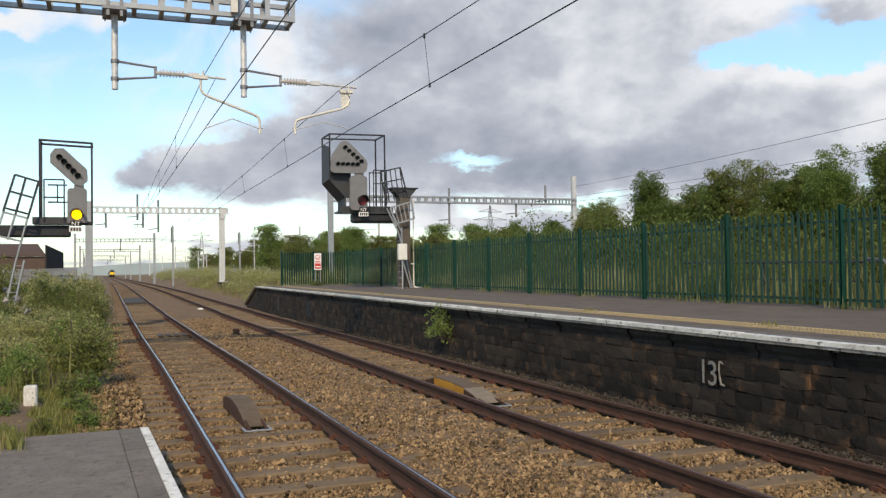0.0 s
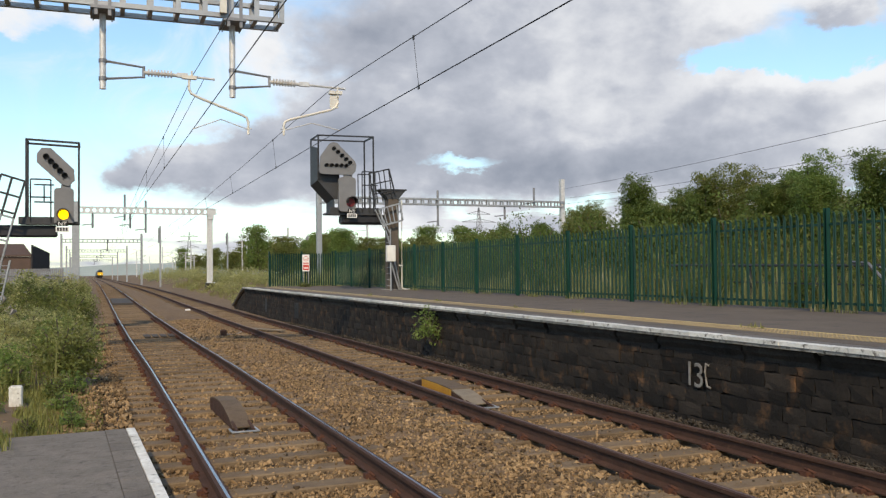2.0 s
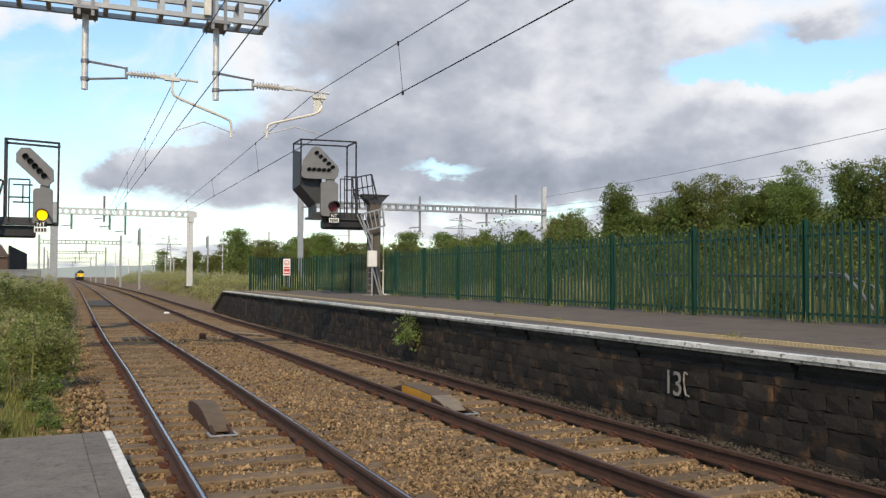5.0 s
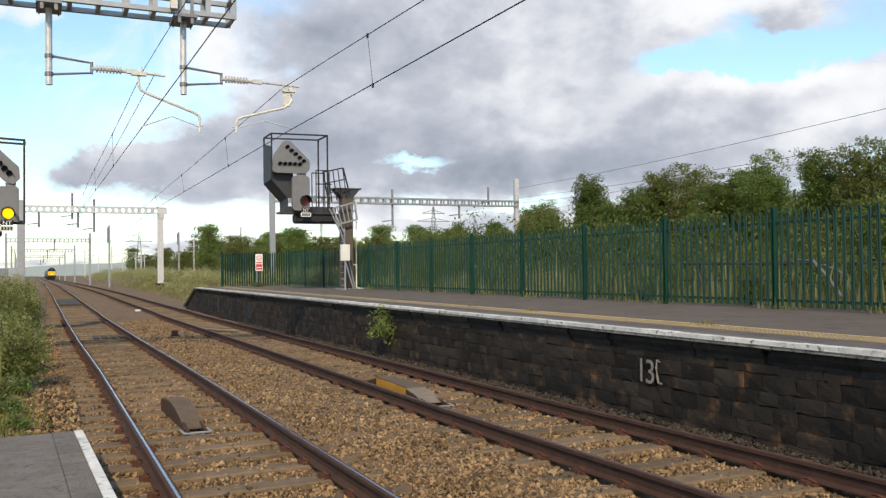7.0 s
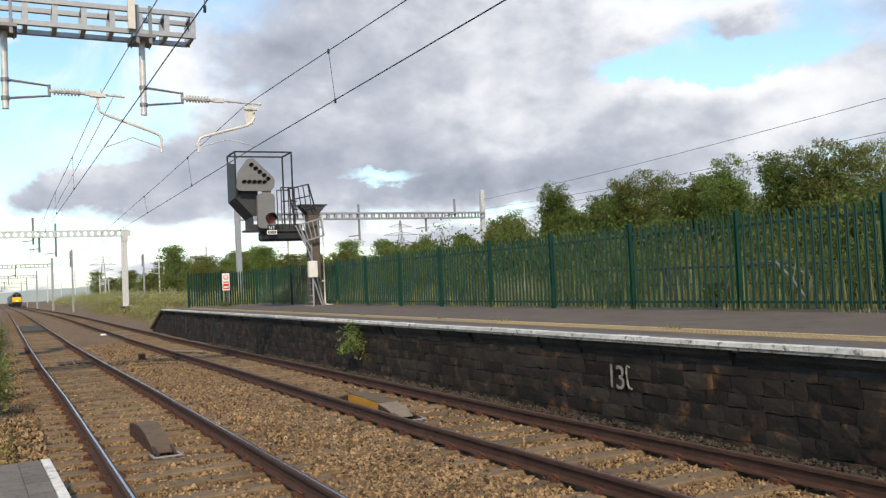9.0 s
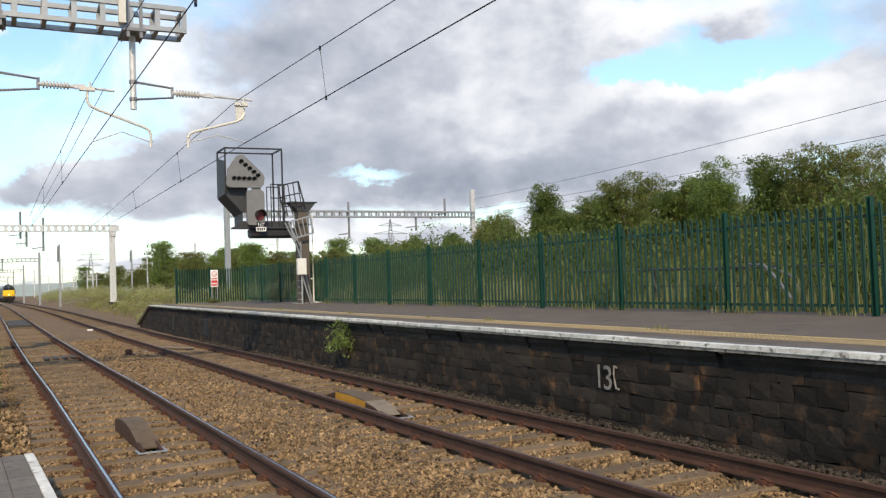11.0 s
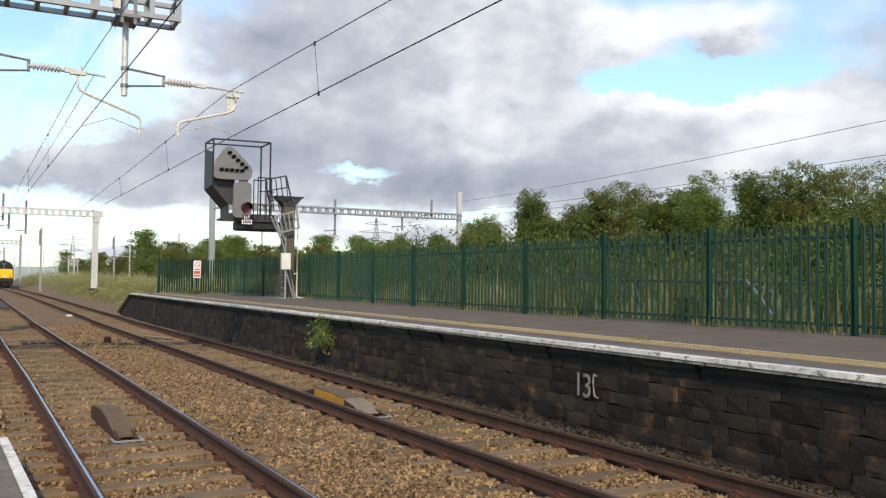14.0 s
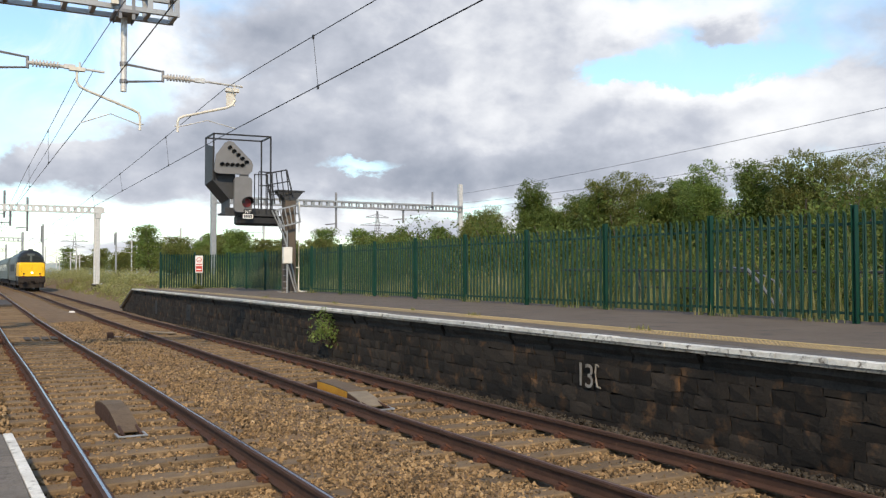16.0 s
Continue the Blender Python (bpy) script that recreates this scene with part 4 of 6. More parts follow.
    id_plate(s, 9.45, Y - 0.28, 4.22)
    # ladder guards and handrails
    def rail(p, q, r=0.022):
        part("handrail", bar(B(), p, q, r, 6), "black_steel", s)

    for x in (9.95, 10.25, 10.5):
        rail((x, Y - 0.05, 4.2), (x, Y - 0.05, 5.85))
        rail((x + 0.1, Y + 0.9, 4.2), (x + 0.1, Y + 0.9, 5.85))
    rail((10.05, Y + 0.9, 5.85), (10.6, Y + 0.9, 5.85))
    for z in (4.75, 5.3, 5.85):
        rail((9.95, Y - 0.05, z), (10.6, Y - 0.05, z))
    for k in range(4):
        rail((10.35 + 0.21 * k, Y - 0.35, 5.80 + 0.05 * k), (10.52 + 0.2 * k, Y - 0.35, 4.55 + 0.1 * k))
    rail((10.22, Y - 0.35, 5.3), (11.12, Y - 0.35, 5.5))
    rail((10.3, Y - 0.35, 4.9), (11.2, Y - 0.35, 5.1))
    bm = B()
    frame_bars(bm, [(10.4, Y - 0.35, 4.45), (10.15, Y - 0.35, 5.75), (11.0, Y - 0.35, 5.95), (11.25, Y - 0.35, 4.95)], 0.025)
    part("guard_hoop", bm, "black_steel", s, "black bent guard rail")
    bm = B()
    y = Y - 0.5
    frame_bars(bm, [(10.52, y, 4.30), (11.42, y, 4.55), (11.52, y, 3.86), (10.72, y, 3.64), (10.52, y, 4.30)], 0.03)
    for k in range(4):
        part("guard_upright", bar(B(), (10.68 + 0.19 * k, y, 4.34 + 0.055 * k), (10.86 + 0.16 * k, y, 3.68 + 0.05 * k), 0.028, 6), "galv", s)
    bar(bm, (10.35, y, 4.28), (10.78, y, 3.4), 0.03, 6)
    bar(bm, (10.5, y, 4.25), (10.95, y, 3.35), 0.03, 6)
    for z, x in ((4.1, 10.43), (3.85, 10.55), (3.6, 10.68)):
        bar(bm, (x, y, z), (x + 0.2, y, z), 0.018, 5)
    part("ladder_guard", bm, "galv", s, "pale galvanised ladder guard")
    bm = B()
    bar(bm, (10.78, y, 3.45), (11.05, y, 2.6), 0.035, 6)
    bar(bm, (10.98, y, 3.5), (11.0, y, 1.0), 0.03, 6)
    bar(bm, (11.15, y, 2.2), (11.42, y, 1.0), 0.035, 6)
    for k in range(9):
        bar(bm, (10.86, y + 0.12, 1.2 + 0.25 * k), (11.02, y + 0.12, 1.2 + 0.25 * k), 0.015, 5)
    part("ladder", bm, "galv", s)
    bm = B()
    run(bm, [(11.62, Y - 0.1, 4.7), (11.60, Y - 0.1, 1.15), (11.63, Y - 0.1, 1.06), (11.95, Y - 0.1, 1.04)], 0.035, 8)
    for z in (2.0, 3.1, 4.2):
        box(bm, 11.45, 11.63, Y - 0.13, Y - 0.07, z, z + 0.05)
    part("cable_duct", bm, "box_white", s, "white cable pipe")
    bx = tagged(empty("equipment_box", 10.83, Y - 1.0, pz(33)), "small white equipment box on a galvanised stake", "equipment box")
    part("case", box(B(), -0.18, 0.18, -0.1, 0.1, 1.15, 1.80, 0.02), "box_white", bx)
    part("stake", bar(B(), (0.0, 0, 0), (0.0, 0, 1.2), 0.04, 8), "galv", bx)
    part("brace", bar(B(), (0.02, 0.05, 1.15), (0.36, 0.05, 0.02), 0.035, 8), "galv", bx)


def signal_near():
    Y = 31.0
    s = tagged(empty("railway_signal"), "cantilevered colour-light signal with slanted route indicator, showing amber", "railway signal", "signals")
    part("post", box(B(), -5.3, -4.85, Y, Y + 0.45, -0.3, 4.4, 0.03), "post_brown", s, "brown-painted square steel post")
    part("beam", box(B(), -5.2, -1.27, Y + 0.1, Y + 0.6, 3.02, 3.40, 0.05), "black_steel", s, "black box beam")
    bm = box(B(), -2.4, -0.62, Y - 0.05, Y + 1.0, 3.45, 3.52)
    box(bm, -2.4, -0.75, Y - 0.08, Y - 0.04, 3.42, 3.66)
    part("deck", bm, "dark_panel", s)
    bm = B()
    r = 0.032
    for y in (Y, Y + 0.95):
        o = 0.02 * (y - Y)
        part("cage_frame", (lambda q: (frame_bars(q, [(-2.18 - o, y, 3.5), (-2.18 - o, y, 6.18), (-0.61 - o, y, 6.12), (-0.61 - o, y, 3.47)], r), q)[1])(B()), "black_steel", s, "black square-bar safety frame")
    for x, z in ((-2.18, 6.18), (-0.61, 6.12)):
        bar(bm, (x, Y, z), (x, Y + 0.95, z), r, 4, r, True)
    part("cage_tie", bm, "black_steel", s)
    bm = B()
    for x in (-2.05, -1.45):
        bar(bm, (x, Y - 0.1, 3.5), (x, Y - 0.1, 4.88), 0.024, 6)
    for z in (4.30, 4.88):
        bar(bm, (-2.05, Y - 0.1, z), (-1.45, Y - 0.1, z), 0.024, 6)
    part("handrail", bm, "black_steel", s)
    bm = B()
    bar(bm, (-1.7, Y + 0.9, 4.2), (-1.7, Y + 0.9, 4.8), 0.024, 6)
    for z in (4.22, 4.8):
        bar(bm, (-2.0, Y + 0.9, z), (-1.4, Y + 0.9, z), 0.024, 6)
    part("handrail", bm, "black_steel", s)
    y = Y - 0.2
    bm = plate(B(), [(-1.86, y, 5.70), (-1.72, y, 5.89), (-1.45, y, 5.90), (-0.75, y, 5.22), (-0.73, y, 4.86), (-0.93, y, 4.66), (-1.15, y, 4.74), (-1.86, y, 5.42)], (0, 0.1, 0))
    ri = part("route_indicator", bm, "signal_grey", s, "grey slanted junction indicator with five lamps")
    lamps(ri, y, [(-1.58 + 0.1375 * k, 5.60 - 0.15 * k) for k in range(5)], 0.085)
    part("bracket", box(B(), -1.15, -0.85, Y - 0.15, Y - 0.05, 4.55, 4.72), "signal_grey", s)
    hd = part("signal_head", plate(B(), rounded(-1.35, -0.76, 3.47, 4.60, 0.1, y, True, False), (0, 0.16, 0)), "signal_grey", s, "grey single-lens signal head")
    bm = B()
    bmesh.ops.create_cone(bm, cap_ends=True, segments=24, radius1=0.155, radius2=0.155, depth=0.04, matrix=pose(-1.07, y - 0.02, 3.73, 90))
    part("lens", bm, "amber", hd, "lit amber signal lens")
    bm = B()
    hood(bm, -1.07, y, 3.73, 0.2)
    part("hood", bm, "black", hd)
    id_plate(s, -1.1, Y - 0.22, 3.44)
    y = Y - 0.5
    for a, b in (((-2.86, 4.97), (-3.20, 3.80)), ((-2.55, 4.88), (-2.85, 3.70)), ((-2.18, 4.76), (-2.50, 3.58))):
        part("guard_upright", bar(B(), (a[0], y, a[1]), (b[0], y, b[1]), 0.032, 4, 0.032, True), "black_steel", s)
    for k in range(3):
        f = k / 2.2
        part("guard_rail", bar(B(), (-2.86 - 0.31 * f, y, 4.97 - 1.17 * f), (-2.18 - 0.29 * f, y, 4.76 - 1.15 * f), 0.03, 4, 0.03, True), "black_steel", s)
    bm = B()
    for a, b in (((-3.18, 3.82), (-3.42, 3.0)), ((-2.85, 3.72), (-3.08, 2.9)), ((-2.50, 3.60), (-2.85, 2.2))):
        bar(bm, (a[0], y, a[1]), (b[0], y, b[1]), 0.034, 6)
    for z, x in ((3.78, -3.2), (3.05, -3.4)):
        bar(bm, (x, y, z), (x + 0.72, y, z - 0.2), 0.03, 6)
    bar(bm, (-2.85, y, 2.2), (-3.3, y, 0.0), 0.034, 6)
    bar(bm, (-2.6, y, 2.25), (-3.05, y, 0.0), 0.034, 6)
    for k in range(7):
        bar(bm, (-3.2 + 0.06 * k, y, 0.4 + 0.28 * k), (-2.98 + 0.06 * k, y, 0.4 + 0.28 * k), 0.016, 5)
    part("ladder", bm, "galv", s, "pale galvanised ladder")


# ---------------------------------------------------------------- overhead line


def truss(bm, x0, x1, y, z0, z1, d, step, r, bottom=True):
    """Box boom: four chords and upright, flat battens."""
    for yy in (y - d / 2, y + d / 2):
        for z in (z0 + r, z1 - r):
            bar(bm, (x0, yy, z), (x1, yy, z), r, 4, r, True)
    n = max(2, round((x1 - x0) / step))
    for k in range(n + 1):
        x = x0 + (x1 - x0) * k / n
        for yy in (y - d / 2, y + d / 2):
            bar(bm, (x, yy, z0), (x, yy, z1), r * 1.1, 4, r * 0.5, True)
        for z in ((z0 + r, z1 - r) if bottom else ()):
            bar(bm, (x, y - d / 2, z), (x, y + d / 2, z), r * 0.9, 4, r * 0.5, True)


def registration(parent, x, y, ztop, zbot, out, arm, contact, sag):
    """Drop tube with insulated bracket and a cranked registration arm."""
    dt = part("drop_tube", bar(B(), (x, y, zbot), (x, y, ztop), 0.06, 12), "pale_metal", parent, "galvanised drop tube")
    for z in (zbot + 0.54, zbot + 0.2):
        part("clamp", bar(B(), (x, y, z - 0.035), (x, y, z + 0.035), 0.075, 12), "galv_dark", dt)
    bm = B()
    x2, z2 = x + 0.74, zbot + 0.37
    for dy in (-0.05, 0.05):
        bar(bm, (x + 0.05, y + dy, zbot + 0.54), (x2, y + dy * 0.4, z2 + 0.10), 0.014, 6)
        bar(bm, (x + 0.05, y + dy, zbot + 0.2), (x2, y + dy * 0.4, z2 - 0.09), 0.014, 6)
    bar(bm, (x2, y, z2 - 0.11), (x2, y, z2 + 0.12), 0.028, 8)
    part("bracket", bm, "galv_dark", dt)
    bm = B()
    bar(bm, (x2, y, z2), (x2 + 0.62, y, z2 - 0.01), 0.035, 10)
    for k in range(8):
        bar(bm, (x2 + 0.08 + 0.06 * k, y, z2), (x2 + 0.105 + 0.06 * k, y, z2), 0.072, 12)
    part("insulator", bm, "insulator", dt, "ribbed pale insulator")
    bm = B()
    bar(bm, (x2 + 0.6, y, z2), (x + out, y, z2 - 0.04), 0.024, 8)
    box(bm, x2 + 0.62, x2 + 0.82, y - 0.04, y + 0.04, z2 - 0.045, z2 + 0.04)
    part("tube", bm, "pale_metal", parent)
    bm = run(B(), [(px, y, z) for px, z in arm], 0.027, 8)
    part("registration_arm", bm, "cream", parent, "cream cranked registration arm")
    px, z = arm[0]
    bm = box(B(), px - 0.14, px + 0.14, y - 0.05, y + 0.05, z - 0.03, z + 0.04)
    bar(bm, (px + 0.05, y, z), (px + 0.05, y, z + 0.14), 0.02, 6)
    part("clamp", bm, "cream", parent)
    ex, ez = arm[-1]
    bm = run(B(), [(ex, y, ez + 0.1), ((ex + contact[0]) / 2, y, sag), (contact[0], y, contact[1])], 0.011, 6)
    bar(bm, (ex - 0.07, y, ez + 0.12), (ex + 0.07, y, ez + 0.12), 0.012, 6)
    part("steady_arm", bm, "pale_metal", parent)


def gantry():
    Y = 17.7
    g = tagged(empty("overhead_gantry"), "galvanised lattice boom carrying overhead wire brackets", "gantry")
    bm = B()
    truss(bm, -6.6, 3.44, Y, 6.80, 7.32, 0.62, 0.5, 0.045)
    part("boom", bm, "galv", g)
    bm = B()
    for yy in (Y - 0.31, Y + 0.31):
        for k in range(20):
            x = -6.5 + 0.5 * k
            box(bm, x + 0.06, x + 0.44, yy - 0.012, yy + 0.012, 6.80, 6.90)
    part("gusset", bm, "pale_metal", g)
    for x in (0.07, 2.50):
        bm = B()
        box(bm, x - 0.22, x + 0.22, Y - 0.4, Y + 0.4, 6.74, 6.80)
        for s in (-1, 1):
            box(bm, x + s * 0.12 - 0.03, x + s * 0.12 + 0.03, Y - 0.38, Y - 0.33, 6.62, 7.36)
            for k in range(3):
                bar(bm, (x + s * 0.17, Y - 0.3 + 0.25 * k, 6.66), (x + s * 0.17, Y - 0.3 + 0.25 * k, 6.80), 0.014, 6)
        part("hanger_plate", bm, "galv_dark", g)
    part("hanger_bar", box(B(), 2.20, 2.33, Y - 0.5, Y - 0.4, 6.85, 7.9), "cream", g, "cream upright bar")
    part("mast", box(B(), -6.9, -6.5, Y - 0.2, Y + 0.2, -0.3, 7.9, 0.02), "galv", g)
    registration(g, 0.07, Y, 6.83, 5.30, 2.08, [(1.66, 5.63), (1.66, 5.40), (1.70, 5.32), (1.84, 5.25), (2.68, 4.95), (2.78, 4.90), (2.81, 4.82), (2.81, 4.56)], (1.73, 4.62), 4.84)
    registration(g, 2.50, Y, 6.83, 5.29, 2.34, [(4.62, 5.52), (4.68, 5.44), (4.68, 5.32), (4.63, 5.23), (4.52, 5.16), (3.66, 4.91), (3.56, 4.86), (3.53, 4.78), (3.53, 4.58)], (4.70, 4.74), 4.86)
    part("gusset_plate", box(B(), 4.50, 4.68, Y - 0.01, Y + 0.01, 5.2, 5.52, 0.004), "cream", g)


def wire_line(name, label, contact, catenary, spans, dx, cross=0):
    """Contact wire, catenary and droppers over a track."""
    w = tagged(empty(name), label, "overhead wire", "overhead wires")
    ys = np.linspace(-30, 300, 111)
    part("contact_wire", run(B(), [(contact(y)[0], y, contact(y)[1]) for y in (-30, 0, 17.7, 40, 82, 130, 190, 260, 330)], 0.0085, 6), "wire", w)
    part("catenary_wire", run(B(), [(*catenary(y),)[:1] + (y,) + (*catenary(y),)[1:] for y in ys], 0.0072, 6), "wire", w)
    for y in spans:
        c, k = contact(y), catenary(y)
        bm = bar(B(), (c[0], y, c[1]), (k[0], y, k[1]), 0.0045, 5)
        for p in (c, k):
            box(bm, p[0] - 0.012, p[0] + 0.012, y - 0.02, y + 0.02, p[1] - 0.05, p[1] + 0.02)
        part("dropper", bm, "wire", w)


def portal(name, label, y, x0, x1, zb, zt, masts, drops, pale):
    p = tagged(empty(name), label, "portal frame", "overhead portals")
    bm = B()
    if pale:
        # plated boom with round openings
        n = round((x1 - x0) / 0.55)
        for yy in (y - 0.25, y + 0.25):
            for z in (zb, zt - 0.07):
                box(bm, x0, x1, yy - 0.03, yy + 0.03, z, z + 0.09)
            for k in range(n + 1):
                x = x0 + (x1 - x0) * k / n
                box(bm, x - 0.11, x + 0.11, yy - 0.02, yy + 0.02, zb + 0.05, zt - 0.05)
                for s in (-1, 1):
                    plate(bm, [(x + s * 0.11, yy, zb + 0.06), (x + s * 0.22, yy, zb + 0.06), (x + s * 0.11, yy, zb + 0.2)], (0, 0.02, 0))
                    plate(bm, [(x + s * 0.11, yy, zt - 0.06), (x + s * 0.22, yy, zt - 0.06), (x + s * 0.11, yy, zt - 0.2)], (0, 0.02, 0))
    else:
        truss(bm, x0, x1, y, zb, zt, 0.5, 0.62, 0.06)
    part("boom", bm, "pale_metal" if pale else "galv", p)
    for x, z0, z1, r in masts:
        bm = box(B(), x - r, x + r, y - r, y + r, z0, z1, 0.02)
        if pale and x > 0:
            box(bm, x - r * 1.45, x + r * 1.45, y - r * 1.45, y + r * 1.45, zb - 0.45, zt + 0.04, 0.03)
            box(bm, x - r * 2.2, x + r * 2.2, y - r * 2.2, y + r * 2.2, z0, z0 + 0.12)
            box(bm, x - r * 1.9, x - r * 1.02, y - 0.02, y + 0.25, z0, zb)
        # past x = 30 the mast's sunlit white is put into a paler metal
        part("mast", bm, "pale_metal" if x > 30 or (pale and x > 0) else "galv", p)
    for x, z0, z1 in drops:
        bm = bar(B(), (x, y, z0), (x, y, z1), 0.09, 8)
        bar(bm, (x - 0.9, y, z0 + 0.25), (x, y, z0 + 0.35), 0.04, 6)
        part("drop_tube", bm, "galv_dark", p)
    return p


def far_mast(y, x, h, arm):
    """Single upright with one cantilever arm, seen far down the line."""
    m = tagged(empty("line_mast", x, y, ground_z(x, y)), "distant galvanised overhead line mast with a bracket arm", "mast", "line masts")
    # masts with arms get a paler metal in place of sunlight on them
    part("mast", box(B(), -0.11, 0.11, -0.11, 0.11, -0.3, h), "pale_metal" if arm else "galv", m)
    if not arm:
        part("cable_box", box(B(), -0.26, -0.12, -0.2, 0.2, h * 0.72, h * 0.97, 0.02), "galv_dark", m)
        return m
    bm = run(B(), [(0, 0, h * 0.66), (arm * 0.5, 0, h * 0.70), (arm, 0, h * 0.80)], 0.06, 6)
    bar(bm, (0, 0, h * 0.82), (arm, 0, h * 0.80), 0.045, 6)
    run(bm, [(arm * 0.55, 0, h * 0.70), (arm * 0.8, 0, h * 0.62), (arm * 1.1, 0, h * 0.62)], 0.05, 6)
    part("bracket_arm", bm, "pale_metal", m)
    return m


def pylon(x, y, h):
    p = tagged(empty("pylon", x, y, 0), "distant grey lattice electricity pylon", "pylon", "pylons")
    bm = B()
    w = h * 0.11
    for sx in (-1, 1):
        for sy in (-1, 1):
            run(bm, [(sx * w, sy * w, 0), (sx * w * 0.35, sy * w * 0.35, h * 0.6), (sx * 0.3, sy * 0.3, h)], 0.22, 4)
    for k in range(9):
        z0, z1 = h * k / 10, h * (k + 1) / 10
        a, b = w * max(0.1, 1 - 0.95 * z0 / h), w * max(0.1, 1 - 0.95 * z1 / h)
        for s in (-1, 1):
            bar(bm, (-s * a, -a, z0), (s * b, -b, z1), 0.13, 4)
    part("tower", bm, "galv_dark", p)
    bm = B()
    for z, l in ((0.66, 0.22), (0.78, 0.28), (0.9, 0.19)):
        for s in (-1, 1):
            bar(bm, (0, 0, h * z), (s * h * l, 0, h * z), 0.2, 4)
            bar(bm, (0, 0, h * (z + 0.05)), (s * h * l, 0, h * z), 0.16, 4)
    part("cross_arm", bm, "galv_dark", p)
    return p

# ---------------------------------------------------------------- plants


def leaves(centres, radii, n, size, rng, squash=0.8):
    """Many small pointed blades scattered through clumps; as vertices and faces."""
    c = np.array(centres)
    k = rng.integers(0, len(c), n)
    d = rng.normal(0, 1, (n, 3))
    d /= np.linalg.norm(d, axis=1)[:, None]
    rr = np.array(radii)[k] * rng.uniform(0.25, 1.0, n) ** 0.5
    p = c[k] + d * rr[:, None] * np.array([1, 1, squash])
    a = rng.normal(0, 1, (n, 3))
    a /= np.linalg.norm(a, axis=1)[:, None]
    b = np.cross(a, rng.normal(0, 1, (n, 3)))
    b /= np.linalg.norm(b, axis=1)[:, None]
    s = size * rng.uniform(0.6, 1.4, (n, 1))
    v = np.stack([p - a * s, p + b * s * 0.45, p + a * s, p - b * s * 0.45], 1).reshape(-1, 3)
    f = np.arange(4 * n).reshape(-1, 4)
    return v.tolist(), f.tolist()


def tree_proto(seed, h, w, leaf, n, size, bark="bark", bare=0.18):
    """Tapered trunk with limbs and a ragged crown of clumps."""
    rng = np.random.default_rng(seed)
    r = random.Random(seed)
    t = empty("tree")
    bm = B()
    limbs, tips = [], []
    for s in range(r.choice((2, 3, 3))):
        a = r.uniform(0, math.tau)
        top = Vector((math.cos(a) * w * 0.22, math.sin(a) * w * 0.22, h * r.uniform(0.82, 0.98)))
        pts = [Vector((math.cos(a) * 0.1 * s, math.sin(a) * 0.1 * s, -0.2))]
        for k in range(1, 6):
            q = pts[0].lerp(top, k / 5) + Vector((r.uniform(-1, 1), r.uniform(-1, 1), 0)) * 0.12
            pts.append(q)
        for k, (p, q) in enumerate(zip(pts, pts[1:])):
            bar(bm, p, q, 0.085 * (1 - k / 6), 6, 0.085 * (1 - (k + 1) / 6))
        limbs.append(pts)
        tips.append((top, 0.10))
    for pts in limbs:
        for k in range(1, 5):
            for _ in range(4):
                p = pts[k].lerp(pts[k + 1], r.random())
                a, up = r.uniform(0, math.tau), r.uniform(0.3, 1.3)
                ln = w * 0.5 * r.uniform(0.45, 1.0) * (1.1 - 0.12 * k)
                q = p + Vector((math.cos(a), math.sin(a), up)).normalized() * ln
                if q.z > h * 0.97:
                    q.z = h * r.uniform(0.85, 0.97)
                bar(bm, p, q, 0.03, 5, 0.008)
                tips += [(q, 0.09), (p.lerp(q, 0.65), 0.08)]
                for _ in range(7):
                    e = p.lerp(q, r.uniform(0.3, 1.0)) + Vector((r.uniform(-1, 1), r.uniform(-1, 1), r.uniform(-0.7, 1.2))) * w * 0.17
                    if e.z < h:
                        tips.append((e, 0.055))
    part("trunk", bm, bark, t)
    keep = [x for x in tips if x[0].z > h * bare]
    v, f = leaves([x[0] for x in keep], [x[1] * (w + h) * r.uniform(0.6, 1.3) * (0.62 if x[0].z > 0.78 * h else 0.8) for x in keep], n, size, rng)
    raw("crown", v, f, leaf, t)
    return t


def bush_proto(seed, h, w, leaf, n, size):
    rng = np.random.default_rng(seed)
    r = random.Random(seed)
    t = empty("bush")
    bm = B()
    tips = []
    for k in range(16):
        a, l = r.uniform(0, math.tau), r.uniform(0.3, 1.0)
        q = Vector((math.cos(a) * w * 0.45 * l, math.sin(a) * w * 0.45 * l, h * r.uniform(0.35, 0.95) * (1.15 - 0.45 * l)))
        run(bm, [(0, 0, -0.1), (q.x * 0.4, q.y * 0.4, q.z * 0.65), q], 0.012, 4)
        tips += [(q, 0.2), (q * 0.72, 0.22), (Vector((q.x * 0.9, q.y * 0.9, q.z * 0.45)), 0.22)]
    part("branch", bm, "bark", t)
    v, f = leaves([x[0] for x in tips], [x[1] * (w + h) * 0.5 * r.uniform(0.6, 1.35) for x in tips], n, size, rng, 0.9)
    raw("foliage", v, f, leaf, t)
    return t


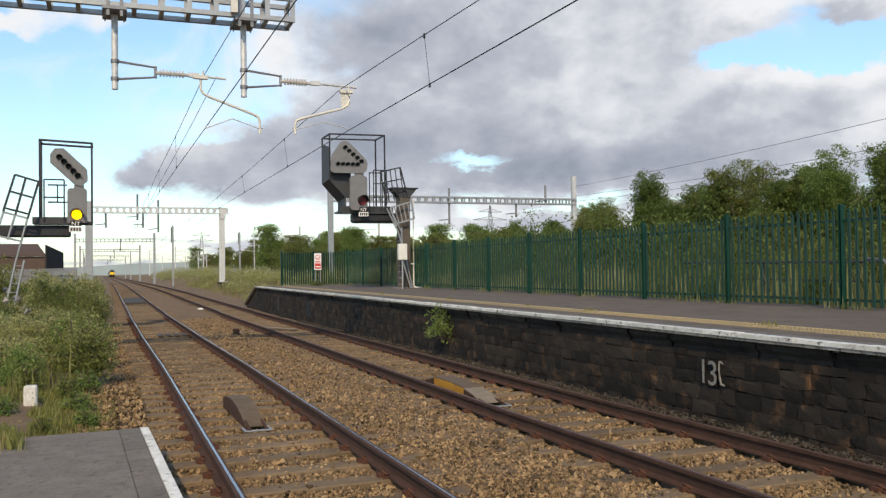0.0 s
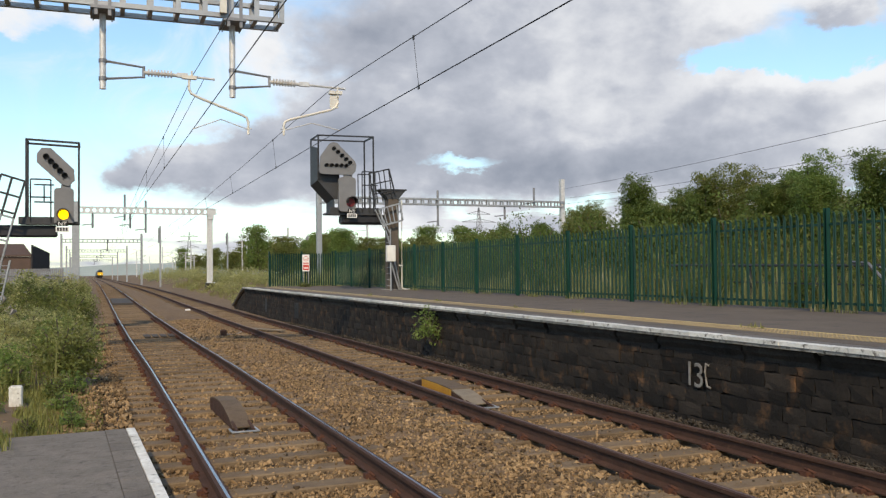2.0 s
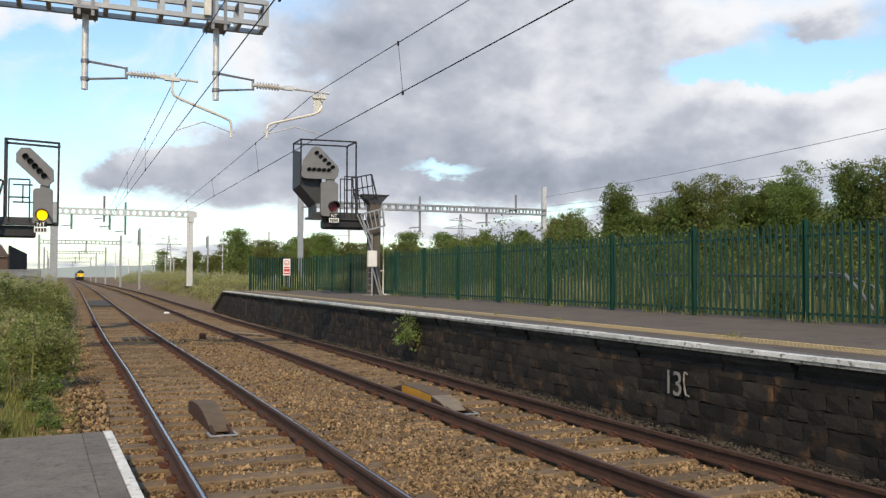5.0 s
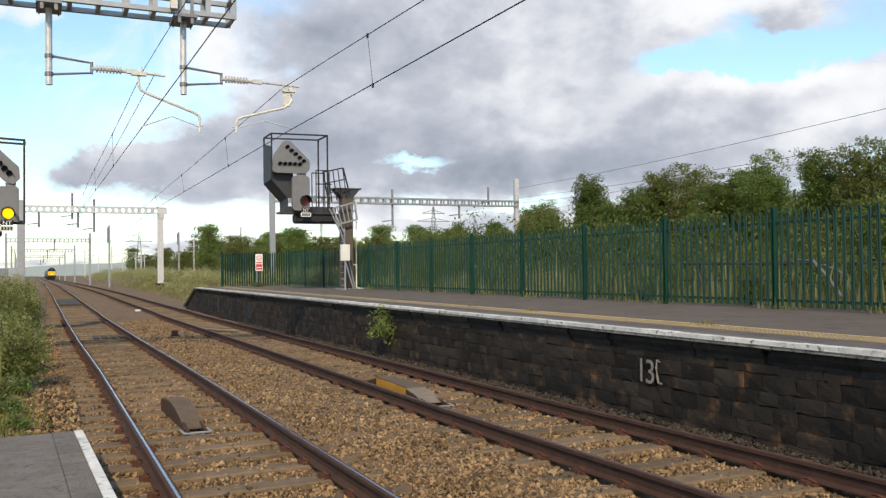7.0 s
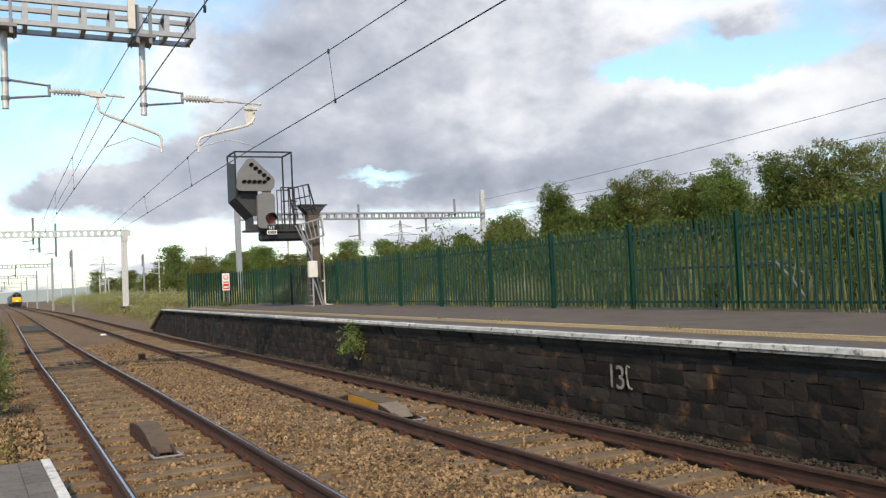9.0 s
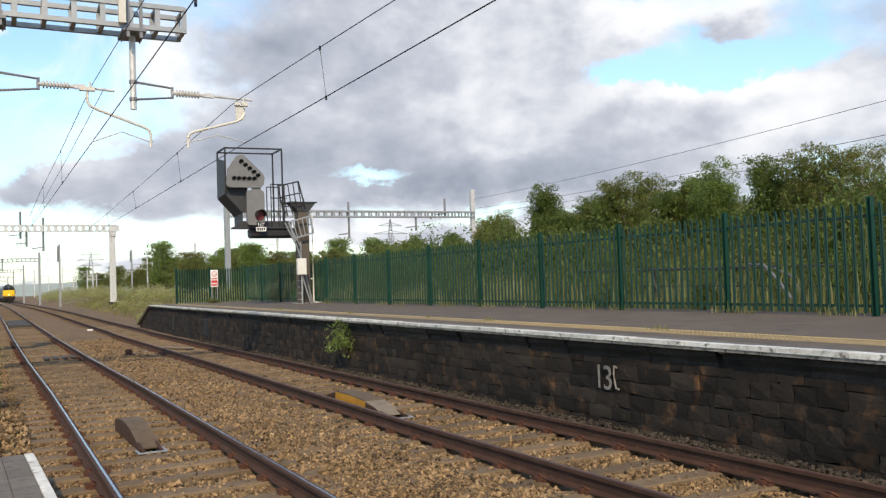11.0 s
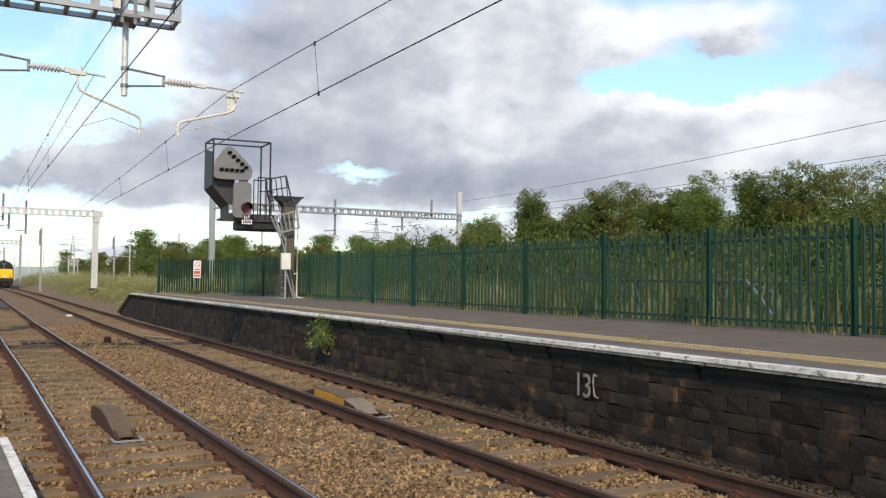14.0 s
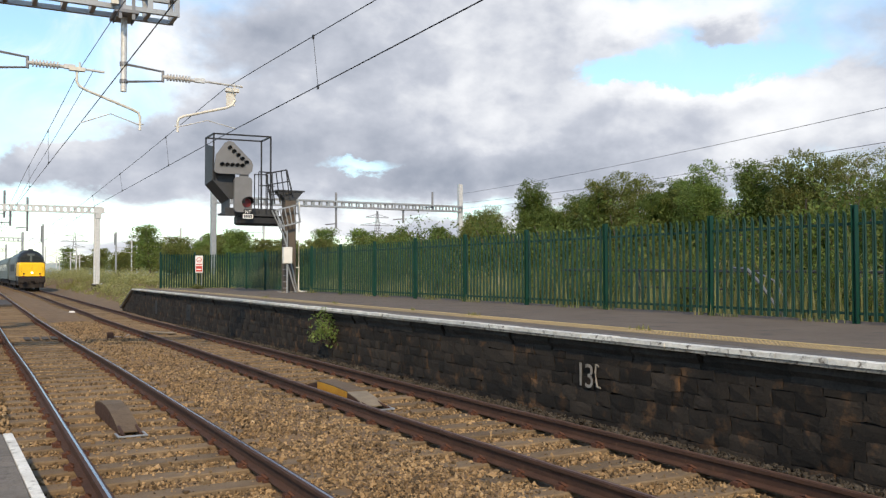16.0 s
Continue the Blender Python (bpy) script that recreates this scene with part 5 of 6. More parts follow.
def grass(name, label, n, place, hgt, material, lean=0.45):
    """Thin bent blades standing on the ground, as one object."""
    rng = np.random.default_rng(77)
    c = np.array(place(n, rng))
    n = len(c)
    a = rng.uniform(0, math.tau, n)
    h = hgt * rng.lognormal(0, 0.35, n)
    side = np.stack([np.cos(a), np.sin(a), 0 * a], 1)
    out = np.stack([-np.sin(a), np.cos(a), 0 * a], 1) * (h * rng.uniform(0, lean, n))[:, None]
    w = (0.006 + 0.012 * h)[:, None]
    up = np.array([0, 0, 1.0])
    v = np.stack([c - side * w, c + side * w, c + out * 0.35 + up * (h * 0.6)[:, None] + side * w * 0.7, c + out * 0.35 + up * (h * 0.6)[:, None] - side * w * 0.7, c + out + up * h[:, None]], 1)
    i = 5 * np.arange(n)[:, None]
    f = (i + np.array([0, 1, 2, 3])).tolist() + (i + np.array([3, 2, 4])).tolist()
    return tagged(raw(name, v.reshape(-1, 3).tolist(), f, material), label, "grass", kind="stuff")


def strip(lo, hi, y0, y1, clump=0.5, thr=0.0):
    def place(n, rng):
        x, y = rng.uniform(lo, hi, n), rng.uniform(y0, y1, n)
        return [(a, b, ground_z(a, b) - 0.02) for a, b in zip(x, y) if noise.noise((a * clump, b * clump, 2)) > thr]
    return place


WEEDS = [(-0.45, 12.9, -0.08, 1.0), (-0.62, 13.9, -0.08, 1.1), (-0.30, 11.6, -0.1, 0.8), (-0.75, 10.9, -0.06, 0.7), (-1.35, 12.6, -0.05, 1.0), (-1.9, 13.6, -0.04, 1.2), (-0.95, 9.62, 0.12, 0.6),
         (-0.2, 10.2, -0.1, 0.55), (-1.6, 10.6, -0.05, 0.6), (-2.3, 11.5, -0.03, 0.9), (-0.4, 14.8, -0.06, 1.2), (-1.2, 14.6, -0.04, 1.3), (-2.6, 14.8, -0.03, 1.4)]


def plants():
    rng = random.Random(4)
    # row of young trees behind the fence
    protos = [tree_proto(31, 5.0, 2.5, "leaf", 46000, 0.035), tree_proto(32, 5.0, 2.7, "leaf_olive", 46000, 0.034), tree_proto(33, 5.0, 2.0, "leaf", 40000, 0.034),
              tree_proto(34, 5.0, 2.4, "leaf_bright", 38000, 0.034), tree_proto(35, 5.0, 2.4, "leaf_olive", 20000, 0.031, "pale_bark")]
    labels = ["young broadleaf tree with dense green crown behind the fence", "young tree with olive-green crown behind the fence", "slender green tree with ragged top behind the fence",
              "light green young tree behind the fence", "thin half-bare pale-stemmed tree behind the fence"]
    for p, l in zip(protos, labels):
        tagged(p, l, "tree", "trees behind the fence")
    # height of the tops along the row; lower crowns stand between the tall ones
    tops = [(9, 4.2), (13.5, 4.25), (15.2, 4.3), (16.8, 4.5), (18.3, 4.4), (20.5, 4.65), (22.4, 4.25), (25.3, 4.85), (28, 4.25), (30.6, 4.9), (33.5, 3.3), (36, 3.5)]
    spots = []
    for y, _ in tops:
        spots.append((21.0 + rng.uniform(-0.3, 0.3), y, lerp_table(tops, y) / 5.0))
    y = 10.0
    while y < 34:
        spots.append((21.6 + rng.uniform(-1.0, 1.6), y, lerp_table(tops, y) / 5.0 * rng.uniform(0.74, 0.95)))
        y += rng.uniform(0.8, 1.4)
    y = 13.0
    while y < 37:
        spots.append((26.0 + rng.uniform(-1.5, 1.5), y, rng.uniform(0.68, 0.9)))
        y += rng.uniform(1.6, 2.4)
    spots += [(40.5, 67, 1.35), (43, 71, 1.5), (47, 69, 1.6), (45, 76, 1.5), (51, 75, 1.6), (38.5, 73, 1.1), (36, 78, 1.0), (39, 82, 1.2)]
    used = set()
    for k, (x, y, s) in enumerate(spots):
        j = rng.choice((0, 0, 1, 1, 2, 2, 3, 4)) if not (33 < y < 35) else 4
        m = pose(x, y, 0.72, 0, 0, rng.uniform(0, 360)) @ Matrix.Diagonal((s * rng.uniform(0.85, 1.1), s * rng.uniform(0.85, 1.1), s, 1))
        if j in used:
            o = copy_thing(protos[j], pose(0, 0, 0))
            o.matrix_basis = m
        else:
            used.add(j)
            protos[j].matrix_basis = m
    # undergrowth against the fence
    ub = [bush_proto(51, 1.9, 2.2, "leaf", 5600, 0.036), bush_proto(52, 1.6, 2.4, "leaf_olive", 4200, 0.04), bush_proto(53, 2.2, 2.0, "leaf", 4200, 0.045), bush_proto(54, 1.3, 2.0, "shrub", 4200, 0.03)]
    for p, l in zip(ub, ("dark green undergrowth bush behind the fence", "brown-green scrub bush behind the fence", "bright green leafy bush behind the fence", "olive scrub bush behind the fence")):
        tagged(p, l, "bush", "undergrowth behind the fence")
    used = set()
    for x0, step, zz, sc in ((14.2, 2.1, 0.7, 0.75), (16.8, 1.7, 0.7, 1.0), (19.3, 1.5, 0.7, 1.6)):
        y = 4.0
        while y < 46:
            j = rng.choice((0, 0, 1, 1, 2, 3))
            if x0 < 15 and rng.random() < 0.25:
                y += step
                continue
            s = sc * rng.uniform(0.75, 1.2)
            m = pose(x0 + rng.uniform(-0.6, 0.6), y, zz, 0, 0, rng.uniform(0, 360)) @ Matrix.Diagonal((s, s, s, 1))
            if j in used:
                copy_thing(ub[j], pose(0, 0, 0)).matrix_basis = m
            else:
                used.add(j)
                ub[j].matrix_basis = m
            y += rng.uniform(0.8, 1.2) * step
    # wood beyond the platform's end, running off down the line
    fw = [tree_proto(61, 6.0, 5.0, "leaf_olive", 9000, 0.10), tree_proto(62, 5.2, 5.5, "leaf_olive", 9000, 0.10), tree_proto(63, 7.0, 4.6, "leaf_bright", 9000, 0.10)]
    for p in fw:
        tagged(p, "broad green tree in the wood beside the line", "tree", "trees down the line")
    k = 0
    for y, x0, x1, st, sc in ((72, 14.5, 44, 3.0, 0.62), (84, 18, 55, 3.4, 0.70), (105, 19, 60, 4.0, 0.85), (140, 22, 80, 5.0, 0.95), (190, 26, 95, 6.0, 1.1), (260, 30, 120, 8.0, 1.25), (340, 30, 150, 10, 1.3)):
        x = x0
        while x < x1:
            s = sc * rng.uniform(0.75, 1.2)
            yy = y + rng.uniform(-5, 5)
            m = pose(x, yy, ground_z(x, yy) - 0.1, 0, 0, rng.uniform(0, 360)) @ Matrix.Diagonal((s * 1.1, s * 1.1, s, 1))
            if k < 3:
                fw[k].matrix_basis = m
            else:
                copy_thing(fw[rng.randrange(3)], pose(0, 0, 0)).matrix_basis = m
            k += 1
            x += st * rng.uniform(0.5, 0.95)
    # scrub bank on the near side of the line
    nb = [bush_proto(71, 1.1, 1.3, "shrub", 5600, 0.030), bush_proto(72, 1.35, 1.4, "leaf_olive", 4600, 0.034), bush_proto(73, 0.9, 1.1, "leaf_bright", 4200, 0.03), bush_proto(74, 1.0, 1.3, "shrub", 3000, 0.028)]
    for p, l in zip(nb, ("grey-green scrub bush on the embankment", "olive-green buddleia bush on the embankment", "leafy green bush on the embankment", "thin brown-green scrub on the embankment")):
        tagged(p, l, "bush", "scrub beside the line")
    used = set()
    spots = [(-0.62, 16.6, 0.95, 1), (-1.45, 15.9, 0.8, 2), (-0.55, 18.9, 0.85, 0), (-1.9, 18.0, 0.9, 3), (-2.9, 16.6, 0.8, 2), (-2.7, 38, 1.7, 0), (-3.5, 42, 1.9, 3), (-2.5, 46, 1.8, 0), (-4.6, 40, 1.8, 1), (-3.2, 52, 2.1, 0), (-2.3, 57, 2.0, 3), (-5.6, 45, 2.0, 0), (-2.0, 33, 1.4, 1), (-1.9, 65, 1.9, 0)]
    y = 19.5
    while y < 90:
        for x in (-0.75, -1.7, -2.8, -4.2, -5.6):
            if x < -3 and rng.random() < 0.35:
                continue
            u = x + (t1(y) - 1.7)
            spots.append((u + rng.uniform(-0.25, 0.25), y + rng.uniform(-0.5, 0.5), rng.uniform(0.55, 1.15) * (1.0 if x > -2 else 1.1), rng.choice((0, 0, 1, 2, 3))))
        y += 1.35 if y < 45 else 2.6
    for x, y, s, j in spots:
        m = pose(x, y, ground_z(x, y) - 0.05, 0, 0, rng.uniform(0, 360)) @ Matrix.Diagonal((s, s, s, 1))
        if j in used:
            copy_thing(nb[j], pose(0, 0, 0)).matrix_basis = m
        else:
            used.add(j)
            nb[j].matrix_basis = m
    # low scrub right of the line past the platform
    cs, rs = [], []
    for k in range(230):
        y = rng.uniform(47, 190) if k > 8 else rng.uniform(46.8, 52)
        x = t2(y) + rng.uniform(3.6, 13) if k > 8 else rng.uniform(7.9, 10.8)
        if 80 < y < 84 and 8.5 < x < 12.5:
            continue
        s = rng.uniform(0.6, 1.3) * (1 if y < 100 else 1.5)
        for _ in range(7):
            cs.append((x + rng.gauss(0, 0.4) * s, y + rng.gauss(0, 0.4) * s, ground_z(x, y) + rng.uniform(0.05, 0.75) * s))
            rs.append(rng.uniform(0.22, 0.5) * s)
    v, f = leaves(cs, rs, 70000, 0.06, np.random.default_rng(81))
    tagged(raw("line_scrub", v, f, "shrub"), "dry brown-green scrub beside the line", "scrub", kind="stuff")
    # plant growing out of the platform wall, weeds
    wb = tagged(bush_proto(91, 0.75, 0.8, "leaf_bright", 1100, 0.036), "bright green weed growing from the platform wall", "weed")
    wb.matrix_basis = pose(6.9, 18.2, 0.22)
    # leafy weeds at the platform's end
    pw = [bush_proto(94, 0.42, 0.6, "leaf_bright", 900, 0.026), bush_proto(95, 0.55, 0.5, "leaf_olive", 900, 0.028)]
    for p, l in zip(pw, ("low bright green weed by the platform end", "upright olive-green weed by the platform end")):
        tagged(p, l, "weed", "weeds by the platform end")
    for k, (x, y, z, sc) in enumerate(WEEDS):
        m = pose(x, y, z, 0, 0, 77 * k) @ Matrix.Diagonal((sc * 0.75, sc * 0.75, 0.7 * sc * (0.85 + 0.1 * (k % 3)), 1))
        if k < 2:
            pw[k].matrix_basis = m
        else:
            copy_thing(pw[k % 2], pose(0, 0, 0)).matrix_basis = m
    wb2 = tagged(bush_proto(92, 0.25, 0.7, "leaf_olive", 700, 0.03), "low weeds on the platform by the fence", "weed")
    wb2.matrix_basis = pose(9.6, 43.2, pz(43))
    grass("grass_verge", "dry green grass and weeds behind the near platform end", 60000, strip(-5, 0.05, 9.68, 15.0, 1.3, -0.3), 0.085, "grass")
    grass("bank_grass", "tufted grass on the near embankment", 16000, strip(-9, -0.2, 14, 40, 0.8, -0.1), 0.22, "grass")
    grass("far_grass", "long dry grass on the verge behind the fence", 42000, strip(12.9, 20, 4, 60, 0.8, -0.25), 0.62, "tall_grass")
    grass("line_grass", "dry grass beside the line past the platform", 16000, strip(8.2, 17, 49, 110, 0.5, -0.1), 0.34, "grass")

    def seam(n, rng):
        return [(-0.97 + rng.normal(0, 0.05) + 0.12 * (1 - k), 8.85 + 0.75 * k, 0.14) for k in rng.uniform(0, 1, n) ** 0.6]
    def foot(n, rng):
        y = rng.uniform(4, 45, n)
        return [(fence_x(b) + rng.normal(-0.02, 0.06), b, pz(b)) for b in y if noise.noise((b * 0.9, 3, 1)) > 0.05]
    grass("fence_weeds", "thin weeds along the foot of the fence", 2600, foot, 0.10, "tall_grass")

    def slab_tuft(n, rng):
        c = rng.choice([9.3, 13.9, 16.4, 21.0, 27.0], n)
        return [(8.14 + rng.normal(0, 0.04), b + rng.normal(0, 0.12), pz(b)) for b in c]
    grass("slab_weeds", "small weeds in the platform slab joints", 160, slab_tuft, 0.05, "grass")
    grass("seam_weeds", "small weeds growing through the platform seam", 320, seam, 0.09, "grass")


# ---------------------------------------------------------------- small things


def bits():
    ramp_thing("track_ramp", "brown steel equipment ramp between the rails", 1.62, 11.85, 0.24, 1.9, 0.21,
               [(-0.5, -0.32, 0.10, 0.52, "ramp_brown"), (-0.32, -0.14, 0.52, 0.83, "ramp_brown"), (-0.14, 0.06, 0.83, 1.0, "ramp_brown"), (0.06, 0.28, 1.0, 0.95, "ramp_brown"), (0.28, 0.5, 0.95, 0.72, "ramp_brown")], 1.5)
    ramp_thing("track_ramp", "yellow and grey steel equipment ramp between the rails", 5.04, 12.5, 0.30, 2.3, 0.175,
               [(-0.5, -0.36, 0.12, 0.55, "ramp_grey"), (-0.36, -0.20, 0.55, 0.82, "ramp_grey"), (-0.20, 0.08, 0.88, 1.0, "yellow_ramp"), (0.08, 0.38, 1.0, 0.98, "yellow_ramp"), (0.38, 0.6, 0.9, 0.3, "ramp_brown")], -1.0)
    # white marker block and litter in the grass
    mk = tagged(empty("marker_post", -1.06, 13.3, -0.06), "small chipped white concrete marker post in the grass", "marker post")
    part("block", box(B(), -0.085, 0.085, -0.08, 0.08, -0.15, 0.30, 0.02), "white_edge", mk)
    # low heap and slab under the portal leg
    ft = tagged(empty("concrete_footing", 10.1, 81.5, 0.1), "weathered grey concrete footing under the portal leg", "footing")
    part("slab", box(B(), -1.0, 1.25, -0.9, 0.9, -0.5, 0.72, 0.06), "wall_joint", ft)
    part("cap", box(B(), -1.05, 1.3, -0.95, 0.95, 0.72, 0.84, 0.03), "corbel", ft)
    # walkway crossing panels
    cr = tagged(empty("crossing_panel", -0.32, 61, 0.06), "dark worn crossing boards between the rails", "crossing")
    for k in range(4):
        part("board", box(B(), 1.1, 2.3, -4 + 3 * k, -1.05 + 3 * k, -0.15, -0.03, 0.01), "crossing", cr)
    for y, k in ((28.5, 4),):
        gr = tagged(empty("track_grating", 1.75, y, -0.16), "dark metal plate between the rails", "plate")
        for j in range(k):
            part("slat", box(B(), -0.45 + 0.24 * j, -0.27 + 0.24 * j, -0.5, 0.5, 0.0, 0.03, 0.005), "crossing", gr)
    st = tagged(empty("track_stub", 3.55, 27.3, -0.2), "small rusty post beside the track", "post")
    part("stub", box(B(), -0.09, 0.09, -0.09, 0.09, 0, 0.24, 0.02), "rail_side", st)
    part("cable", run(B(), [(0.05, 0, 0.1), (0.5, 0.8, 0.03), (0.9, 2.2, 0.03)], 0.02, 5), "galv_dark", st)
    wm = tagged(empty("white_marker", 4.35, 47.5, -0.2), "small white marker stone between the tracks", "marker")
    part("stone", box(B(), -0.14, 0.14, -0.14, 0.14, 0, 0.13, 0.04), "sign_white", wm)
    cb = tagged(empty("loose_cable"), "loose dark cable lying on the ballast", "cable")
    part("cable", run(B(), [(0.05, 11.9, -0.17), (0.2, 12.2, -0.14), (0.34, 11.7, -0.16), (0.38, 10.9, -0.18), (0.34, 10.4, -0.19)], 0.014, 6), "rail_side", cb)
    pb = tagged(empty("timber_board", 5.1, 29.5, -0.14, 25), "pale timber board lying between the rails", "board")
    part("board", box(B(), -0.1, 0.1, -1.2, 1.2, 0, 0.04, 0.01), "ramp_grey", pb)

    def rubble(n, rng):
        return np.stack([rng.uniform(-1.9, 0.4, n), rng.uniform(10.2, 15.5, n), rng.uniform(-0.2, -0.08, n)], 1)
    chips("rubble", "reddish stone rubble in the grass", 5200, rubble, 0.026, "stone_chip")

    def heap(n, rng):
        return np.stack([rng.normal(-4.6, 0.9, n), rng.normal(30, 2.0, n), 0.25 + 1.1 * rng.uniform(0, 1, n) ** 2], 1)
    chips("spoil_heap", "pale rubble heap on the embankment", 700, heap, 0.09, "concrete")
    # brown shed beyond the embankment
    sh = tagged(empty("shed", -11.2, 91, 0), "low brown industrial shed with dark gable end", "building")
    part("wall", box(B(), -8, 5.2, 0, 14, -0.2, 3.6), "roof_brown", sh)
    bm = B()
    plate(bm, [(-8.2, -0.2, 3.6), (5.3, -0.2, 3.6), (4.4, 3, 4.75), (-8.2, 3, 4.75)], (0, 0, 0.15))
    part("roof", bm, "roof_brown", sh)
    bm = B()
    plate(bm, [(5.25, -0.2, 2.2), (6.6, 3, 2.2), (6.6, 3, 4.0), (5.25, -0.2, 4.7)], (0.1, 0, 0))
    part("gable", bm, "roof_dark", sh)
    fw = tagged(empty("grey_fence"), "grey galvanised palisade fence beyond the embankment", "fence")
    me = bpy.data.meshes.new("pale")
    bm = box(B(), -0.05, 0.05, -0.01, 0.01, 0, 2.2)
    bm.to_mesh(me)
    bm.free()
    me.materials.append(M["galv_dark"])
    for k in range(38):
        share("pale", me, fw, pose(-6.5 + 0.12 * k, 62 - 0.1 * k, 0.0))
    part("rail", bar(B(), (-6.5, 62, 1.75), (-2.1, 58.3, 1.75), 0.03, 4), "galv_dark", fw)
    # rail and slanted plate behind the fence
    hr = tagged(empty("guard_rail"), "grey metal rail on posts behind the fence", "rail")
    bm = bar(B(), (14.6, 10.0, 1.75), (14.3, 19.5, 1.85), 0.03, 6)
    bar(bm, (14.6, 10.0, 1.35), (14.3, 19.5, 1.45), 0.02, 6)
    part("rail", bm, "dark_panel", hr)
    for y in (11, 13.8, 16.6, 19.3):
        part("post", bar(B(), (14.5, y, 0.6), (14.45, y, 1.85), 0.035, 6), "dark_panel", hr)
    gp = tagged(empty("stair_rail"), "bent pale steel handrail behind the fence", "rail")
    part("rail", run(B(), [(13.4, 12.6, 1.85), (13.4, 12.2, 1.82), (13.4, 11.9, 1.55), (13.4, 11.2, 0.75)], 0.03, 6), "galv_dark", gp)
    part("rail", run(B(), [(13.9, 12.4, 1.75), (13.9, 12.0, 1.6), (13.9, 11.4, 0.75)], 0.022, 6), "galv_dark", gp)
    lw = tagged(empty("low_barrier", 16.2, 10.2, 0.7), "pale weathered timber barrier behind the fence", "barrier")
    for z in (0.35, 0.85):
        part("plank", box(B(), -0.06, 0.06, -3.2, 1.6, z, z + 0.2, 0.01), "concrete", lw)
    for y in (-3, -0.8, 1.4):
        part("post", box(B(), 0.06, 0.2, y - 0.07, y + 0.07, -0.1, 1.1, 0.01), "galv_dark", lw)


# ---------------------------------------------------------------- train


def loft(bm, secs):
    rings = [[bm.verts.new(p) for p in s] for s in secs]
    n = len(rings[0])
    for a, b in zip(rings, rings[1:]):
        for k in range(n):
            bm.faces.new((a[k], a[(k + 1) % n], b[(k + 1) % n], b[k]))
    bm.faces.new(rings[0][::-1])
    bm.faces.new(rings[-1])
    bmesh.ops.recalc_face_normals(bm, faces=bm.faces)
    return bm


def body_section(y, w, z0, zs, zt):
    """Car-body outline with a curved roof."""
    pts = [(-w, y, z0), (-w, y, zs)]
    for k in range(1, 8):
        a = math.pi * (1 - k / 8)
        pts.append((w * math.cos(a) * 0.98, y, zs + (zt - zs) * math.sin(a) ** 0.8))
    return pts + [(w, y, zs), (w, y, z0)]


def bogie(parent, y, n_axles, gap):
    b = part("bogie", box(B(), -1.15, 1.15, y - gap * (n_axles - 1) / 2 - 0.7, y + gap * (n_axles - 1) / 2 + 0.7, 0.42, 0.92, 0.08), "under", parent)
    for k in range(n_axles):
        yy = y + gap * (k - (n_axles - 1) / 2)
        bm = B()
        for s in (-1, 1):
            bmesh.ops.create_cone(bm, cap_ends=True, segments=20, radius1=0.54, radius2=0.54, depth=0.13, matrix=pose(s * 0.75, yy, 0.54, 0, 90, 0))
        bar(bm, (-0.75, yy, 0.54), (0.75, yy, 0.54), 0.08, 8)
        part("wheelset", bm, "under", b)


